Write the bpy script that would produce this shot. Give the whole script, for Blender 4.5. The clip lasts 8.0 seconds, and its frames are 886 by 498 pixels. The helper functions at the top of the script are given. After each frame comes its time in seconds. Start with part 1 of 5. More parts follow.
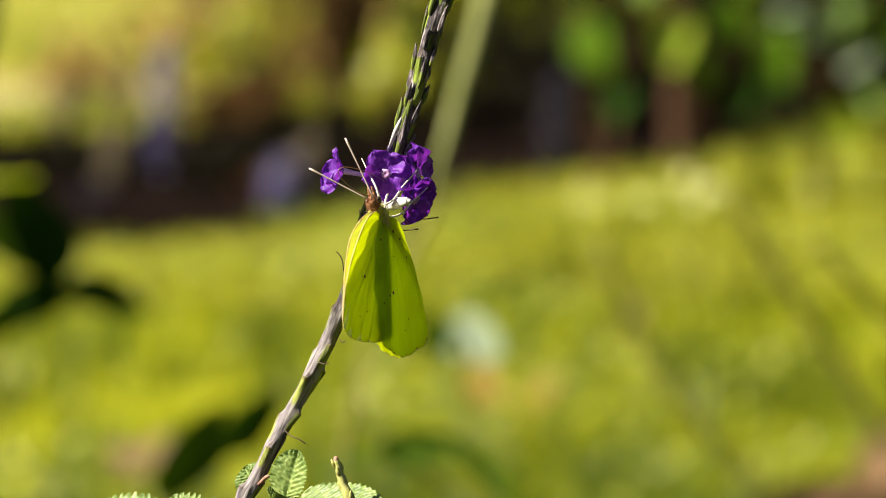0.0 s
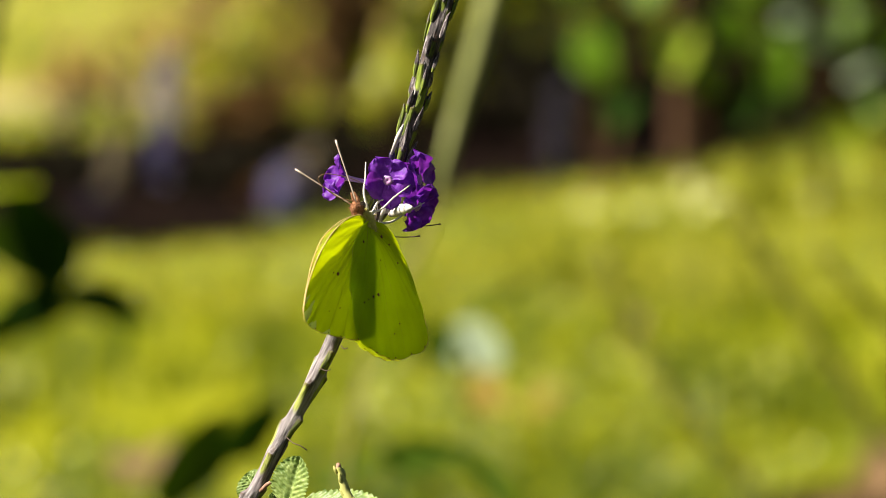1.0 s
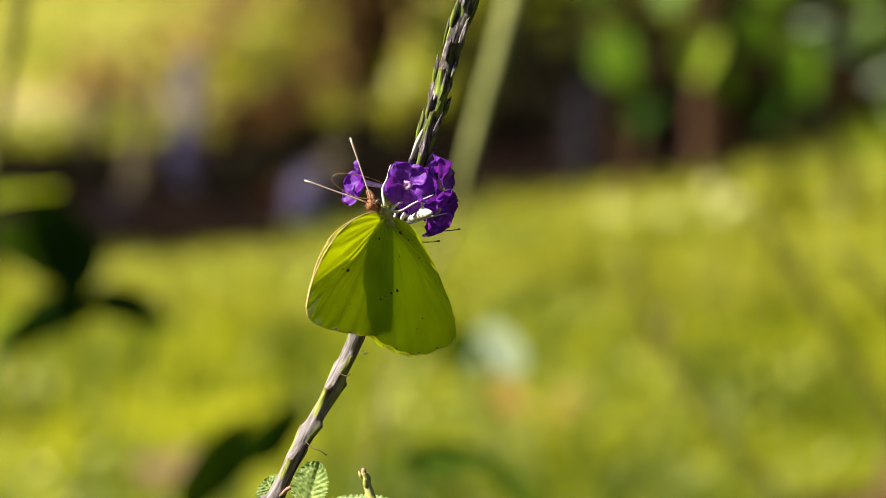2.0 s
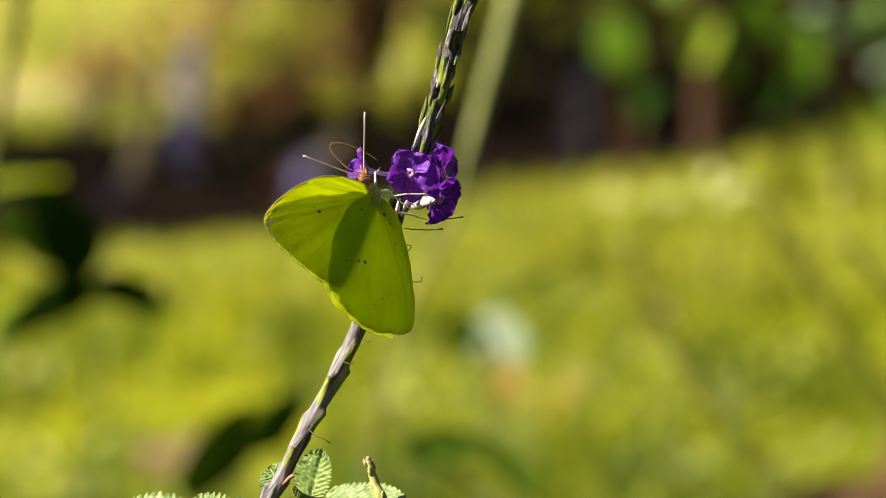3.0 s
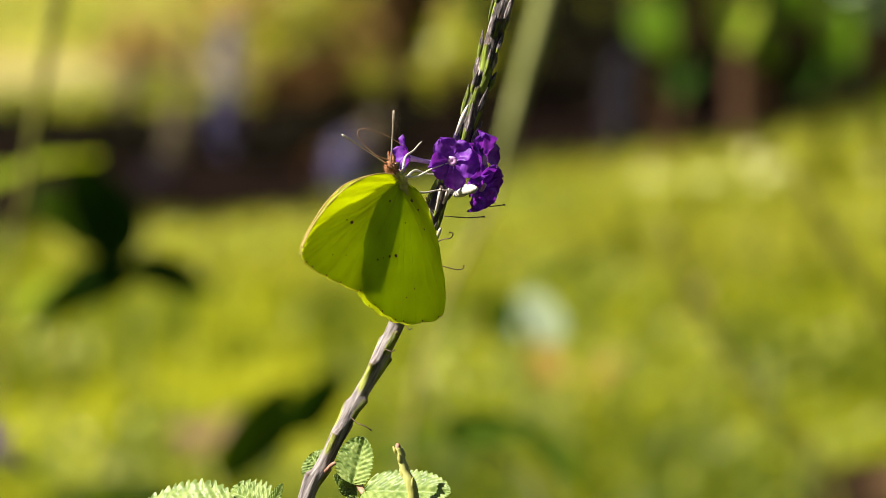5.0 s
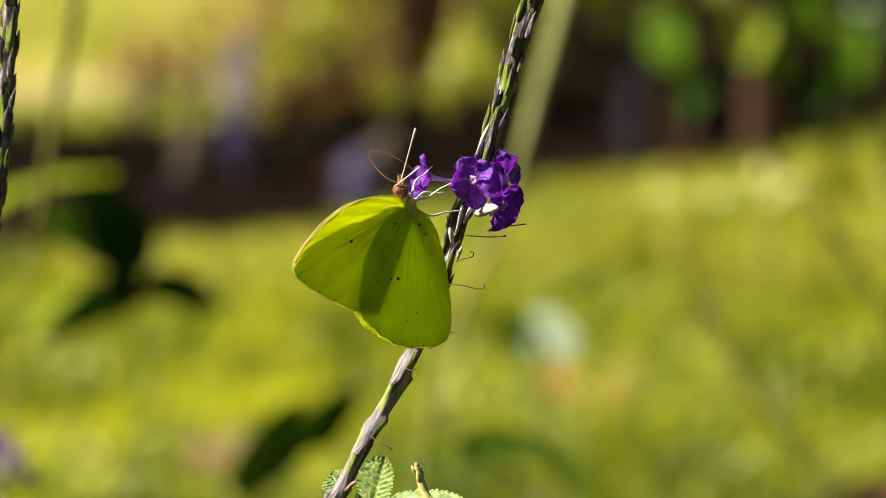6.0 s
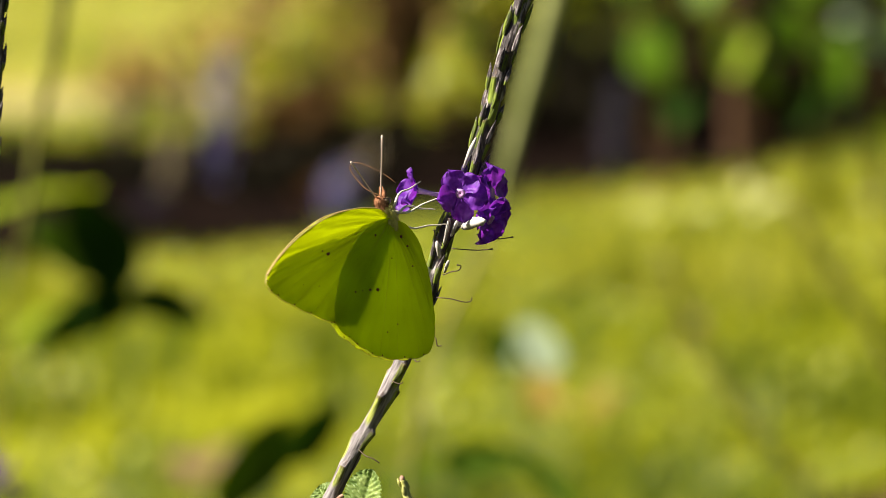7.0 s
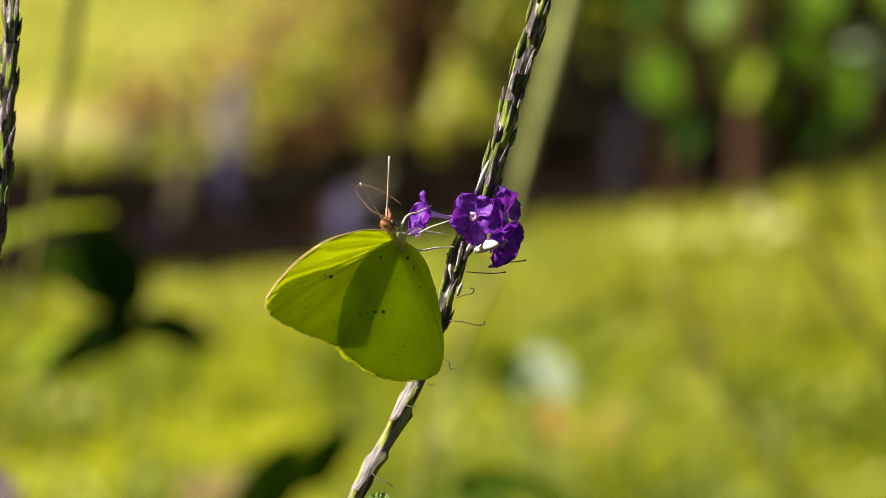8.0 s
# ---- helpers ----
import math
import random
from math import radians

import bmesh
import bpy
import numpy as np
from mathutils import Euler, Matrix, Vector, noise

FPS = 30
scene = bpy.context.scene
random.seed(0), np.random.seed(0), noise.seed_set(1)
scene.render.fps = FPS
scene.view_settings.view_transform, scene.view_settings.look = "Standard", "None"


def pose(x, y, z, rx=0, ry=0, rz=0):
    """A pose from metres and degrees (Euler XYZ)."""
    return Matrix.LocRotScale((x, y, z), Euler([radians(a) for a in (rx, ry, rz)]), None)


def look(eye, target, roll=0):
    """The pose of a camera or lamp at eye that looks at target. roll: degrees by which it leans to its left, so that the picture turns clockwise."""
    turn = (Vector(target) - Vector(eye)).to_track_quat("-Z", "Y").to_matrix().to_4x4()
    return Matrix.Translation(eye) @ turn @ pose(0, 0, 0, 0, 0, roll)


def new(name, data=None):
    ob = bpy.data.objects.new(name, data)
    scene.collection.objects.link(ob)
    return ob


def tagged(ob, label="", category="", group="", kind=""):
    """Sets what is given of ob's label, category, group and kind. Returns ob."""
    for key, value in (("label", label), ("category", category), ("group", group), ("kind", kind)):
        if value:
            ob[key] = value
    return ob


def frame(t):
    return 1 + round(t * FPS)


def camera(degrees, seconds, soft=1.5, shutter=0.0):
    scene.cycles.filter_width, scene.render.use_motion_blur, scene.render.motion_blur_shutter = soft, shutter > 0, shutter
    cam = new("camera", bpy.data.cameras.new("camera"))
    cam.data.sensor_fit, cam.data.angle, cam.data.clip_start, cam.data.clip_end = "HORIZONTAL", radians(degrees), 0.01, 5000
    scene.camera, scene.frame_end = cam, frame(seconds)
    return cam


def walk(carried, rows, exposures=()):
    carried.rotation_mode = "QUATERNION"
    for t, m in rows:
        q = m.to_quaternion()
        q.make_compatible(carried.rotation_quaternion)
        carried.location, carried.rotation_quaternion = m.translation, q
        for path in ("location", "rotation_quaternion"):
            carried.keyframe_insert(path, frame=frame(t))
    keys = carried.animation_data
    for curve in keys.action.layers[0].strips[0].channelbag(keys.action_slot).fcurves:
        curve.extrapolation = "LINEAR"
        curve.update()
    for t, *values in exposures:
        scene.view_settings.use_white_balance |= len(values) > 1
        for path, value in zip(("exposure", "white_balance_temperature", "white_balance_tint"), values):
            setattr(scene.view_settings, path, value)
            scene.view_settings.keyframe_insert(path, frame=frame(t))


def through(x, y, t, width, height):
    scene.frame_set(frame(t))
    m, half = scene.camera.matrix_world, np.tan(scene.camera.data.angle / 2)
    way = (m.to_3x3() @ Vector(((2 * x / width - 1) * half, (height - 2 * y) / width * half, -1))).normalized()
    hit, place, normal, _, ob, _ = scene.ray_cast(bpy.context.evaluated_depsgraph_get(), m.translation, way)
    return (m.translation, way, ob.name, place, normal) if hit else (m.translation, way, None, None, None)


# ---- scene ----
cam = camera(8.0, 8.0, soft=0.7)
cam.data.dof.use_dof = True
cam.data.dof.focus_distance = 1.446
cam.data.dof.aperture_fstop = 22.5
cam.data.dof.aperture_blades = 0
walk(cam, [
    (0, look((0, -1.44206, 1.35157), (0, 0, 1.2), 0)),
    (0.2, look((-0.00015, -1.44178, 1.35112), (-0.00071, 0.0003, 1.19975), 0.041)),
    (0.5, look((-0.00023, -1.44196, 1.35135), (-0.0002, 0.00029, 1.20159), 0.062)),
    (0.8, look((-0.00054, -1.44197, 1.35133), (-0.00016, 0.00032, 1.20204), 0.065)),
    (1, look((-3e-05, -1.44204, 1.35127), (-0.00044, 0.0002, 1.20154), 0.051)),
    (1.2, look((0.00015, -1.44203, 1.35076), (-0.0018, 0.00026, 1.20146), 0.067)),
    (1.5, look((0.00065, -1.44205, 1.35092), (-0.00179, 0.00048, 1.20393), -0.004)),
    (1.7, look((0.00091, -1.44206, 1.35112), (-0.00361, 0.0004, 1.20359), -0.009)),
    (2.8, look((-0.00019, -1.44211, 1.35242), (-0.00666, -9e-05, 1.20061), 0.003)),
    (3, look((0.00039, -1.44197, 1.35195), (-0.00564, 2e-05, 1.1999), -0.051)),
    (3.2, look((0.00137, -1.44195, 1.35182), (-0.00468, -0.0001, 1.19842), -0.095)),
    (3.3, look((0.0003, -1.44212, 1.35199), (-0.00542, -0.00056, 1.19588), -0.101)),
    (3.4, look((0.00119, -1.44203, 1.35181), (-0.00591, -0.00066, 1.194), -0.145)),
    (3.5, look((0.0014, -1.44193, 1.35177), (-0.00584, -0.00068, 1.19288), -0.126)),
    (3.7, look((0.00086, -1.44188, 1.35213), (-0.00466, -0.00062, 1.19327), -0.085)),
    (4, look((0.00052, -1.44177, 1.35287), (-0.00634, -0.00061, 1.19311), -0.031)),
    (4.2, look((0.00015, -1.44135, 1.35318), (-0.00573, 0, 1.19514), 0.038)),
    (4.5, look((0.00014, -1.44195, 1.35353), (-0.00999, -0.00055, 1.19618), -0.056)),
    (4.7, look((-7e-05, -1.442, 1.35365), (-0.01278, -0.00063, 1.19616), -0.047)),
    (5.8, look((-0.00294, -1.44207, 1.35455), (-0.01893, -0.00028, 1.20131), 0.028)),
    (6, look((-0.00308, -1.44207, 1.35467), (-0.01999, -0.00028, 1.20152), 0.058)),
    (6.2, look((-0.00346, -1.44212, 1.35497), (-0.02, -0.00025, 1.20259), 0.092)),
    (6.5, look((-0.00385, -1.44221, 1.35483), (-0.0192, -0.00043, 1.20145), 0.07)),
    (6.8, look((-0.00334, -1.44236, 1.35452), (-0.0165, -0.00033, 1.20322), 0.031)),
    (7, look((-0.00388, -1.44238, 1.35448), (-0.01703, -0.00022, 1.20456), 0.016)),
    (7.2, look((-0.00406, -1.44218, 1.35414), (-0.01738, 0.00019, 1.20615), 0.017)),
    (7.5, look((-0.00467, -1.44232, 1.35427), (-0.01783, 0.00036, 1.20932), 0.01)),
    (7.8, look((-0.00497, -1.44214, 1.35431), (-0.01973, 0.00065, 1.21067), 0.057)),
    (8, look((-0.00491, -1.44246, 1.35389), (-0.02001, 0.00028, 1.20983), 0.019)),
], exposures=[(0.0, 1.27), (8.0, 1.27)])

# ---- daylight ----
SUN_TO = Vector((-0.745, -0.13, 0.665)).normalized()
world = bpy.data.worlds.new("sky")
scene.world = world
world.use_nodes = True
wn = world.node_tree
sky = wn.nodes.new("ShaderNodeTexSky")
sky.sky_type = "NISHITA"
sky.sun_disc = False
sky.sun_elevation = math.asin(SUN_TO.z)
sky.sun_rotation = math.atan2(SUN_TO.x, SUN_TO.y)
wn.links.new(sky.outputs[0], wn.nodes["Background"].inputs[0])
wn.nodes["Background"].inputs[1].default_value = 0.016
sun = new("sun", bpy.data.lights.new("sun", "SUN"))
sun.data.energy, sun.data.angle, sun.data.color = 5.0, radians(0.53), (1.0, 0.90, 0.74)
sun.matrix_world = look((-4, 3, 9), Vector((-4, 3, 9)) - SUN_TO)


# ---- materials ----
class Nodes:
    """A node material under construction."""

    def __init__(self, name):
        self.mat = bpy.data.materials.new(name)
        self.mat.use_nodes = True
        self.tree = self.mat.node_tree
        self.bsdf = self.tree.nodes["Principled BSDF"]
        self.out = self.tree.nodes["Material Output"]

    def add(self, kind, **inputs):
        n = self.tree.nodes.new(kind)
        for k, v in inputs.items():
            n.inputs[k.replace("_", " ")].default_value = v
        return n

    def link(self, a, b):
        self.tree.links.new(a, b)

    def coords(self, scale=(1, 1, 1), which="Object"):
        tc = self.add("ShaderNodeTexCoord")
        mp = self.add("ShaderNodeMapping")
        mp.inputs["Scale"].default_value = scale
        self.link(tc.outputs[which], mp.inputs["Vector"])
        return mp.outputs["Vector"]

    def noise(self, scale, detail=4.0, rough=0.6, stretch=(1, 1, 1), which="Object"):
        n = self.add("ShaderNodeTexNoise", Scale=scale, Detail=detail, Roughness=rough)
        self.link(self.coords(stretch, which), n.inputs["Vector"])
        return n.outputs["Fac"]

    def ramp(self, fac, stops):
        r = self.add("ShaderNodeValToRGB")
        els = r.color_ramp.elements
        while len(els) < len(stops):
            els.new(0.5)
        for e, (p, c) in zip(els, stops):
            e.position, e.color = p, (*c, 1)
        self.link(fac, r.inputs[0])
        return r.outputs[0]

    def mix(self, fac, a, b, mode="MIX"):
        m = self.add("ShaderNodeMix")
        m.data_type, m.blend_type = "RGBA", mode
        for s, i in ((fac, 0), (a, 6), (b, 7)):
            if isinstance(s, (int, float)):
                m.inputs[i].default_value = s
            elif isinstance(s, tuple):
                m.inputs[i].default_value = (*s, 1)
            else:
                self.link(s, m.inputs[i])
        return m.outputs[2]

    def bump(self, height, strength, distance):
        b = self.add("ShaderNodeBump", Strength=strength, Distance=distance)
        self.link(height, b.inputs["Height"])
        self.link(b.outputs[0], self.bsdf.inputs["Normal"])
        return b.outputs[0]

    def colour(self, c, rough=0.6, spec=0.4, metal=0.0):
        if isinstance(c, tuple):
            self.bsdf.inputs["Base Color"].default_value = (*c, 1)
        else:
            self.link(c, self.bsdf.inputs["Base Color"])
        self.bsdf.inputs["Roughness"].default_value = rough
        self.bsdf.inputs["Specular IOR Level"].default_value = spec
        self.bsdf.inputs["Metallic"].default_value = metal

    def translucent(self, c, share, normal=None):
        t = self.add("ShaderNodeBsdfTranslucent")
        if isinstance(c, tuple):
            t.inputs[0].default_value = (*c, 1)
        else:
            self.link(c, t.inputs[0])
        if normal is not None:
            self.link(normal, t.inputs["Normal"])
        m = self.add("ShaderNodeMixShader")
        m.inputs[0].default_value = share
        self.link(self.bsdf.outputs[0], m.inputs[1])
        self.link(t.outputs[0], m.inputs[2])
        self.link(m.outputs[0], self.out.inputs[0])


def mat_plain(name, a, b, scale, rough=0.6, spec=0.3, bump=0.3, dist=0.0002, stretch=(1, 1, 1), per_object=0.0):
    n = Nodes(name)
    f = n.noise(scale, 5, 0.65, stretch)
    c = n.ramp(f, [(0.3, a), (0.7, b)])
    if per_object:
        oi = n.add("ShaderNodeObjectInfo")
        v = n.ramp(oi.outputs["Random"], [(0.0, (1 - per_object,) * 3), (1.0, (1 + per_object * 0.3,) * 3)])
        c = n.mix(1.0, c, v, "MULTIPLY")
    n.colour(c, rough, spec)
    n.bump(f, bump, dist)
    return n.mat


def mat_leaf(name, dark, light, through, share=0.35, scale=30.0, rough=0.45, spec=0.5, island=False, bump=0.25, dist=0.0004):
    n = Nodes(name)
    f = n.noise(scale, 4, 0.6)
    c = n.ramp(f, [(0.32, dark), (0.68, light)])
    if island:
        g = n.add("ShaderNodeNewGeometry")
        v = n.ramp(g.outputs["Random Per Island"], [(0.0, (0.55, 0.6, 0.5)), (0.6, (1.0, 1.0, 1.0)), (1.0, (1.35, 1.2, 0.9))])
        c = n.mix(1.0, c, v, "MULTIPLY")
    n.colour(c, rough, spec)
    nb = n.bump(f, bump, dist)
    n.translucent(n.mix(0.6, c, through), share, nb)
    return n.mat


def mat_wing(name, base, through, share):
    n = Nodes(name)
    big = n.noise(110.0, 3, 0.5)
    fine = n.noise(1500.0, 3, 0.7, (1, 1, 0.35))
    fan_at, reach_at = n.add("ShaderNodeAttribute"), n.add("ShaderNodeAttribute")
    fan_at.attribute_name, reach_at.attribute_name = "fan", "reach"
    polar = n.add("ShaderNodeCombineXYZ")
    n.link(fan_at.outputs["Fac"], polar.inputs[0])
    n.link(reach_at.outputs["Fac"], polar.inputs[1])
    fan = n.add("ShaderNodeTexNoise", Scale=1.0, Detail=4.0, Roughness=0.6)
    n.link(polar.outputs[0], fan.inputs["Vector"])
    streak = fan.outputs["Fac"]
    c = n.ramp(big, [(0.3, tuple(v * 0.88 for v in base)), (0.7, base)])
    c = n.mix(0.5, c, n.ramp(streak, [(0.30, (0.84, 0.85, 0.75)), (0.62, (1.0, 1.0, 1.0))]), "MULTIPLY")
    speck = n.ramp(n.noise(1100.0, 1, 0.4), [(0.76, (1, 1, 1)), (0.82, (0.55, 0.42, 0.35))])
    c = n.mix(0.4, c, speck, "MULTIPLY")
    n.colour(c, 0.6, 0.12)
    h = n.mix(0.7, fine, streak)
    nb = n.bump(h, 0.5, 0.0004)
    t = n.ramp(streak, [(0.26, tuple(v * 0.84 for v in through)), (0.46, tuple(v * 0.95 for v in through)), (0.68, through)])
    t = n.mix(0.4, t, n.ramp(big, [(0.3, tuple(v * 0.75 for v in through)), (0.7, through)]))
    n.translucent(n.mix(0.35, t, speck, "MULTIPLY"), share, nb)
    return n.mat


M_FORE = mat_wing("wing_scales", (0.42, 0.50, 0.026), (0.82, 0.95, 0.006), 0.84)
M_HIND = mat_wing("wing_scales_hind", (0.40, 0.49, 0.024), (0.79, 0.95, 0.005), 0.84)
M_UPPER = mat_wing("wing_upper_scales", (0.96, 0.94, 0.46), (0.96, 0.96, 0.36), 0.46)
M_VEIN = mat_wing("wing_vein", (0.80, 0.79, 0.14), (0.62, 0.68, 0.006), 0.56)
M_COSTA = mat_plain("wing_costa", (0.58, 0.38, 0.16), (0.72, 0.55, 0.23), 500, 0.6)
M_SPOT = mat_plain("wing_spot", (0.10, 0.03, 0.015), (0.20, 0.07, 0.03), 2500, 0.7)
M_FUR = mat_plain("yellow_fur", (0.50, 0.46, 0.10), (0.86, 0.80, 0.30), 1400, 0.9, 0.1, 0.9, 0.0006, (1, 1, 0.3))
M_HEAD = mat_plain("brown_fur", (0.17, 0.065, 0.035), (0.50, 0.25, 0.13), 1600, 0.85, 0.15, 0.9, 0.0005)
M_EYE = mat_plain("compound_eye", (0.07, 0.05, 0.03), (0.14, 0.10, 0.05), 3000, 0.25, 0.6, 0.2, 0.0001)
M_ANT = mat_plain("antenna_skin", (0.66, 0.48, 0.40), (0.88, 0.78, 0.70), 900, 0.45, 0.5, 0.2, 0.0001)
M_PROB = mat_plain("proboscis_skin", (0.16, 0.08, 0.04), (0.40, 0.22, 0.10), 700, 0.4, 0.5)
M_LEG = mat_plain("leg_skin", (0.72, 0.68, 0.58), (0.90, 0.86, 0.78), 900, 0.5, 0.4)


def mat_rachis():
    n = Nodes("stem_bark")
    own = n.add("ShaderNodeAttribute")
    own.attribute_name = "along"

    def grain(scale, detail, rough, stretch):
        mp = n.add("ShaderNodeMapping")
        mp.inputs["Scale"].default_value = stretch
        n.link(own.outputs["Vector"], mp.inputs["Vector"])
        t = n.add("ShaderNodeTexNoise", Scale=scale, Detail=detail, Roughness=rough)
        n.link(mp.outputs["Vector"], t.inputs["Vector"])
        return t.outputs["Fac"]

    fibre = grain(900.0, 5, 0.65, (1, 1, 0.10))
    patch_ = grain(190.0, 4, 0.6, (1, 1, 0.35))
    tone = n.add("ShaderNodeAttribute")
    tone.attribute_name = "green"
    scar = n.add("ShaderNodeAttribute")
    scar.attribute_name = "scar"
    young = n.add("ShaderNodeAttribute")
    young.attribute_name = "young"
    old_grey = n.ramp(fibre, [(0.34, (0.045, 0.035, 0.040)), (0.48, (0.20, 0.175, 0.19)), (0.68, (0.42, 0.385, 0.40))])
    dark_grey = n.ramp(grain(560.0, 5, 0.7, (1, 1, 0.20)), [(0.40, (0.010, 0.007, 0.009)), (0.52, (0.065, 0.050, 0.056)), (0.63, (0.46, 0.42, 0.43))])
    grey = n.mix(young.outputs["Fac"], old_grey, dark_grey)
    old_green = n.ramp(fibre, [(0.34, (0.06, 0.08, 0.008)), (0.64, (0.40, 0.45, 0.08))])
    young_green = n.ramp(fibre, [(0.36, (0.025, 0.04, 0.003)), (0.64, (0.30, 0.40, 0.035))])
    green = n.mix(young.outputs["Fac"], old_green, young_green)
    add = n.add("ShaderNodeMath")
    add.operation = "ADD"
    n.link(patch_, add.inputs[0])
    n.link(tone.outputs["Fac"], add.inputs[1])
    c = n.mix(n.ramp(add.outputs[0], [(0.68, (0, 0, 0)), (0.80, (1, 1, 1))]), grey, green)
    speck = n.ramp(grain(480.0, 4, 0.7, (1, 1, 0.3)), [(0.36, (0.10, 0.07, 0.07)), (0.43, (1, 1, 1))])
    c = n.mix(0.6, c, speck, "MULTIPLY")
    c = n.mix(scar.outputs["Fac"], c, (0.095, 0.042, 0.020))
    n.colour(c, 0.55, 0.4)
    n.bump(fibre, 0.9, 0.0007)
    return n.mat


def mat_bract():
    n = Nodes("bract_skin")
    f = n.noise(900.0, 6, 0.75, (1, 1, 0.25))
    oi = n.add("ShaderNodeObjectInfo")
    gen = n.add("ShaderNodeTexCoord")
    sep = n.add("ShaderNodeSeparateXYZ")
    n.link(gen.outputs["Generated"], sep.inputs[0])
    mauve = n.ramp(f, [(0.40, (0.020, 0.012, 0.016)), (0.49, (0.11, 0.085, 0.10)), (0.60, (0.44, 0.40, 0.41))])
    green = n.ramp(f, [(0.38, (0.03, 0.045, 0.004)), (0.60, (0.26, 0.34, 0.032))])
    add = n.add("ShaderNodeMath")
    add.operation = "ADD"
    n.link(sep.outputs[2], add.inputs[0])
    n.link(oi.outputs["Random"], add.inputs[1])
    m = n.ramp(add.outputs[0], [(0.88, (0, 0, 0)), (1.08, (1, 1, 1))])
    n.colour(n.mix(m, green, mauve), 0.55, 0.4)
    n.bump(f, 0.7, 0.0006)
    return n.mat


M_RACHIS, M_BRACT = mat_rachis(), mat_bract()
M_NODE = mat_plain("reddish_node", (0.20, 0.09, 0.06), (0.55, 0.34, 0.25), 700, 0.6, 0.3, 0.6, 0.0004)
M_HAIR = mat_plain("dry_style", (0.05, 0.03, 0.03), (0.14, 0.09, 0.07), 900, 0.6)
M_WHITE = mat_plain("pale_calyx", (0.56, 0.54, 0.50), (0.80, 0.77, 0.76), 400, 0.5)
M_PALE = mat_plain("withered_calyx", (0.30, 0.27, 0.27), (0.74, 0.70, 0.68), 900, 0.5, 0.3, 0.5, 0.0003, (1, 1, 0.3))
M_BUD = mat_plain("dark_bud", (0.02, 0.015, 0.06), (0.08, 0.05, 0.14), 700, 0.5)
M_YOUNG = mat_plain("young_spike", (0.30, 0.32, 0.06), (0.60, 0.60, 0.22), 350, 0.6, 0.3, 0.5, 0.0005, (1, 1, 0.3))
M_PETIOLE = mat_plain("petiole_skin", (0.16, 0.13, 0.04), (0.30, 0.30, 0.08), 300, 0.5)


def mat_petal():
    n = Nodes("violet_petal")
    f = n.noise(430.0, 4, 0.6)
    v = n.noise(900.0, 3, 0.6, (1, 0.25, 1))
    c = n.ramp(f, [(0.34, (0.085, 0.010, 0.25)), (0.52, (0.19, 0.030, 0.46)), (0.70, (0.36, 0.075, 0.66))])
    c = n.mix(0.25, c, n.ramp(v, [(0.3, (0.05, 0.0, 0.22)), (0.7, (0.30, 0.10, 0.70))]))
    n.colour(c, 0.5, 0.35)
    nb = n.bump(v, 0.4, 0.0003)
    n.translucent(n.mix(0.5, c, (0.44, 0.03, 0.74)), 0.36, nb)
    return n.mat


M_PETAL = mat_petal()
M_THROAT = mat_plain("pink_throat", (0.36, 0.13, 0.48), (0.66, 0.40, 0.64), 1500, 0.6)
M_TUBE = mat_plain("lilac_tube", (0.38, 0.20, 0.62), (0.62, 0.46, 0.78), 500, 0.5)
M_LEAF = mat_leaf("crinkled_leaf", (0.10, 0.18, 0.035), (0.31, 0.41, 0.12), (0.34, 0.48, 0.04), 0.22, 420.0, 0.45, 0.4, bump=0.5, dist=0.0005)
M_LEAF_VEIN = mat_plain("leaf_vein", (0.26, 0.34, 0.10), (0.36, 0.42, 0.16), 300, 0.5)
# Two darkened leaf colours for blades meant to lie in shade.
M_SHADELEAF = mat_leaf("broad_leaf_deep_shade", (0.009, 0.027, 0.003), (0.026, 0.066, 0.006), (0.07, 0.18, 0.006), 0.18, 60.0, 0.8, 0.05)
M_HALFSHADELEAF = mat_leaf("green_leaf_half_shade", (0.030, 0.065, 0.003), (0.060, 0.11, 0.006), (0.08, 0.16, 0.004), 0.2, 60.0, 0.8, 0.05)
M_PALELEAF = mat_leaf("pale_leaf", (0.36, 0.47, 0.29), (0.50, 0.60, 0.42), (0.34, 0.52, 0.26), 0.30, 60.0, 0.4, 0.5)
M_FARSTEM = mat_plain("pale_stem", (0.21, 0.245, 0.06), (0.36, 0.385, 0.145), 60, 0.6, per_object=0.2)
M_OLIVESTEM = mat_plain("olive_stem", (0.10, 0.105, 0.012), (0.22, 0.215, 0.030), 90, 0.7)
M_SHRUB = mat_leaf("shrub_leaf", (0.050, 0.115, 0.003), (0.15, 0.28, 0.008), (0.29, 0.50, 0.005), 0.42, 20.0, 0.5, 0.25, island=True)
M_BROAD = mat_leaf("broad_leaf", (0.18, 0.27, 0.010), (0.37, 0.46, 0.025), (0.60, 0.70, 0.01), 0.40, 20.0, 0.45, 0.4)
M_YSHRUB = mat_leaf("yellowing_leaf", (0.20, 0.25, 0.010), (0.42, 0.42, 0.025), (0.58, 0.60, 0.01), 0.45, 20.0, 0.45, 0.4, island=True)
M_DRYSHRUB = mat_leaf("dry_brown_leaf", (0.28, 0.19, 0.08), (0.52, 0.38, 0.17), (0.5, 0.34, 0.08), 0.3, 20.0, 0.7, 0.1, island=True)
M_BROWNSHRUB = mat_leaf("brown_leaf_mass", (0.07, 0.040, 0.018), (0.20, 0.12, 0.05), (0.2, 0.11, 0.03), 0.3, 20.0, 0.8, 0.05, island=True)
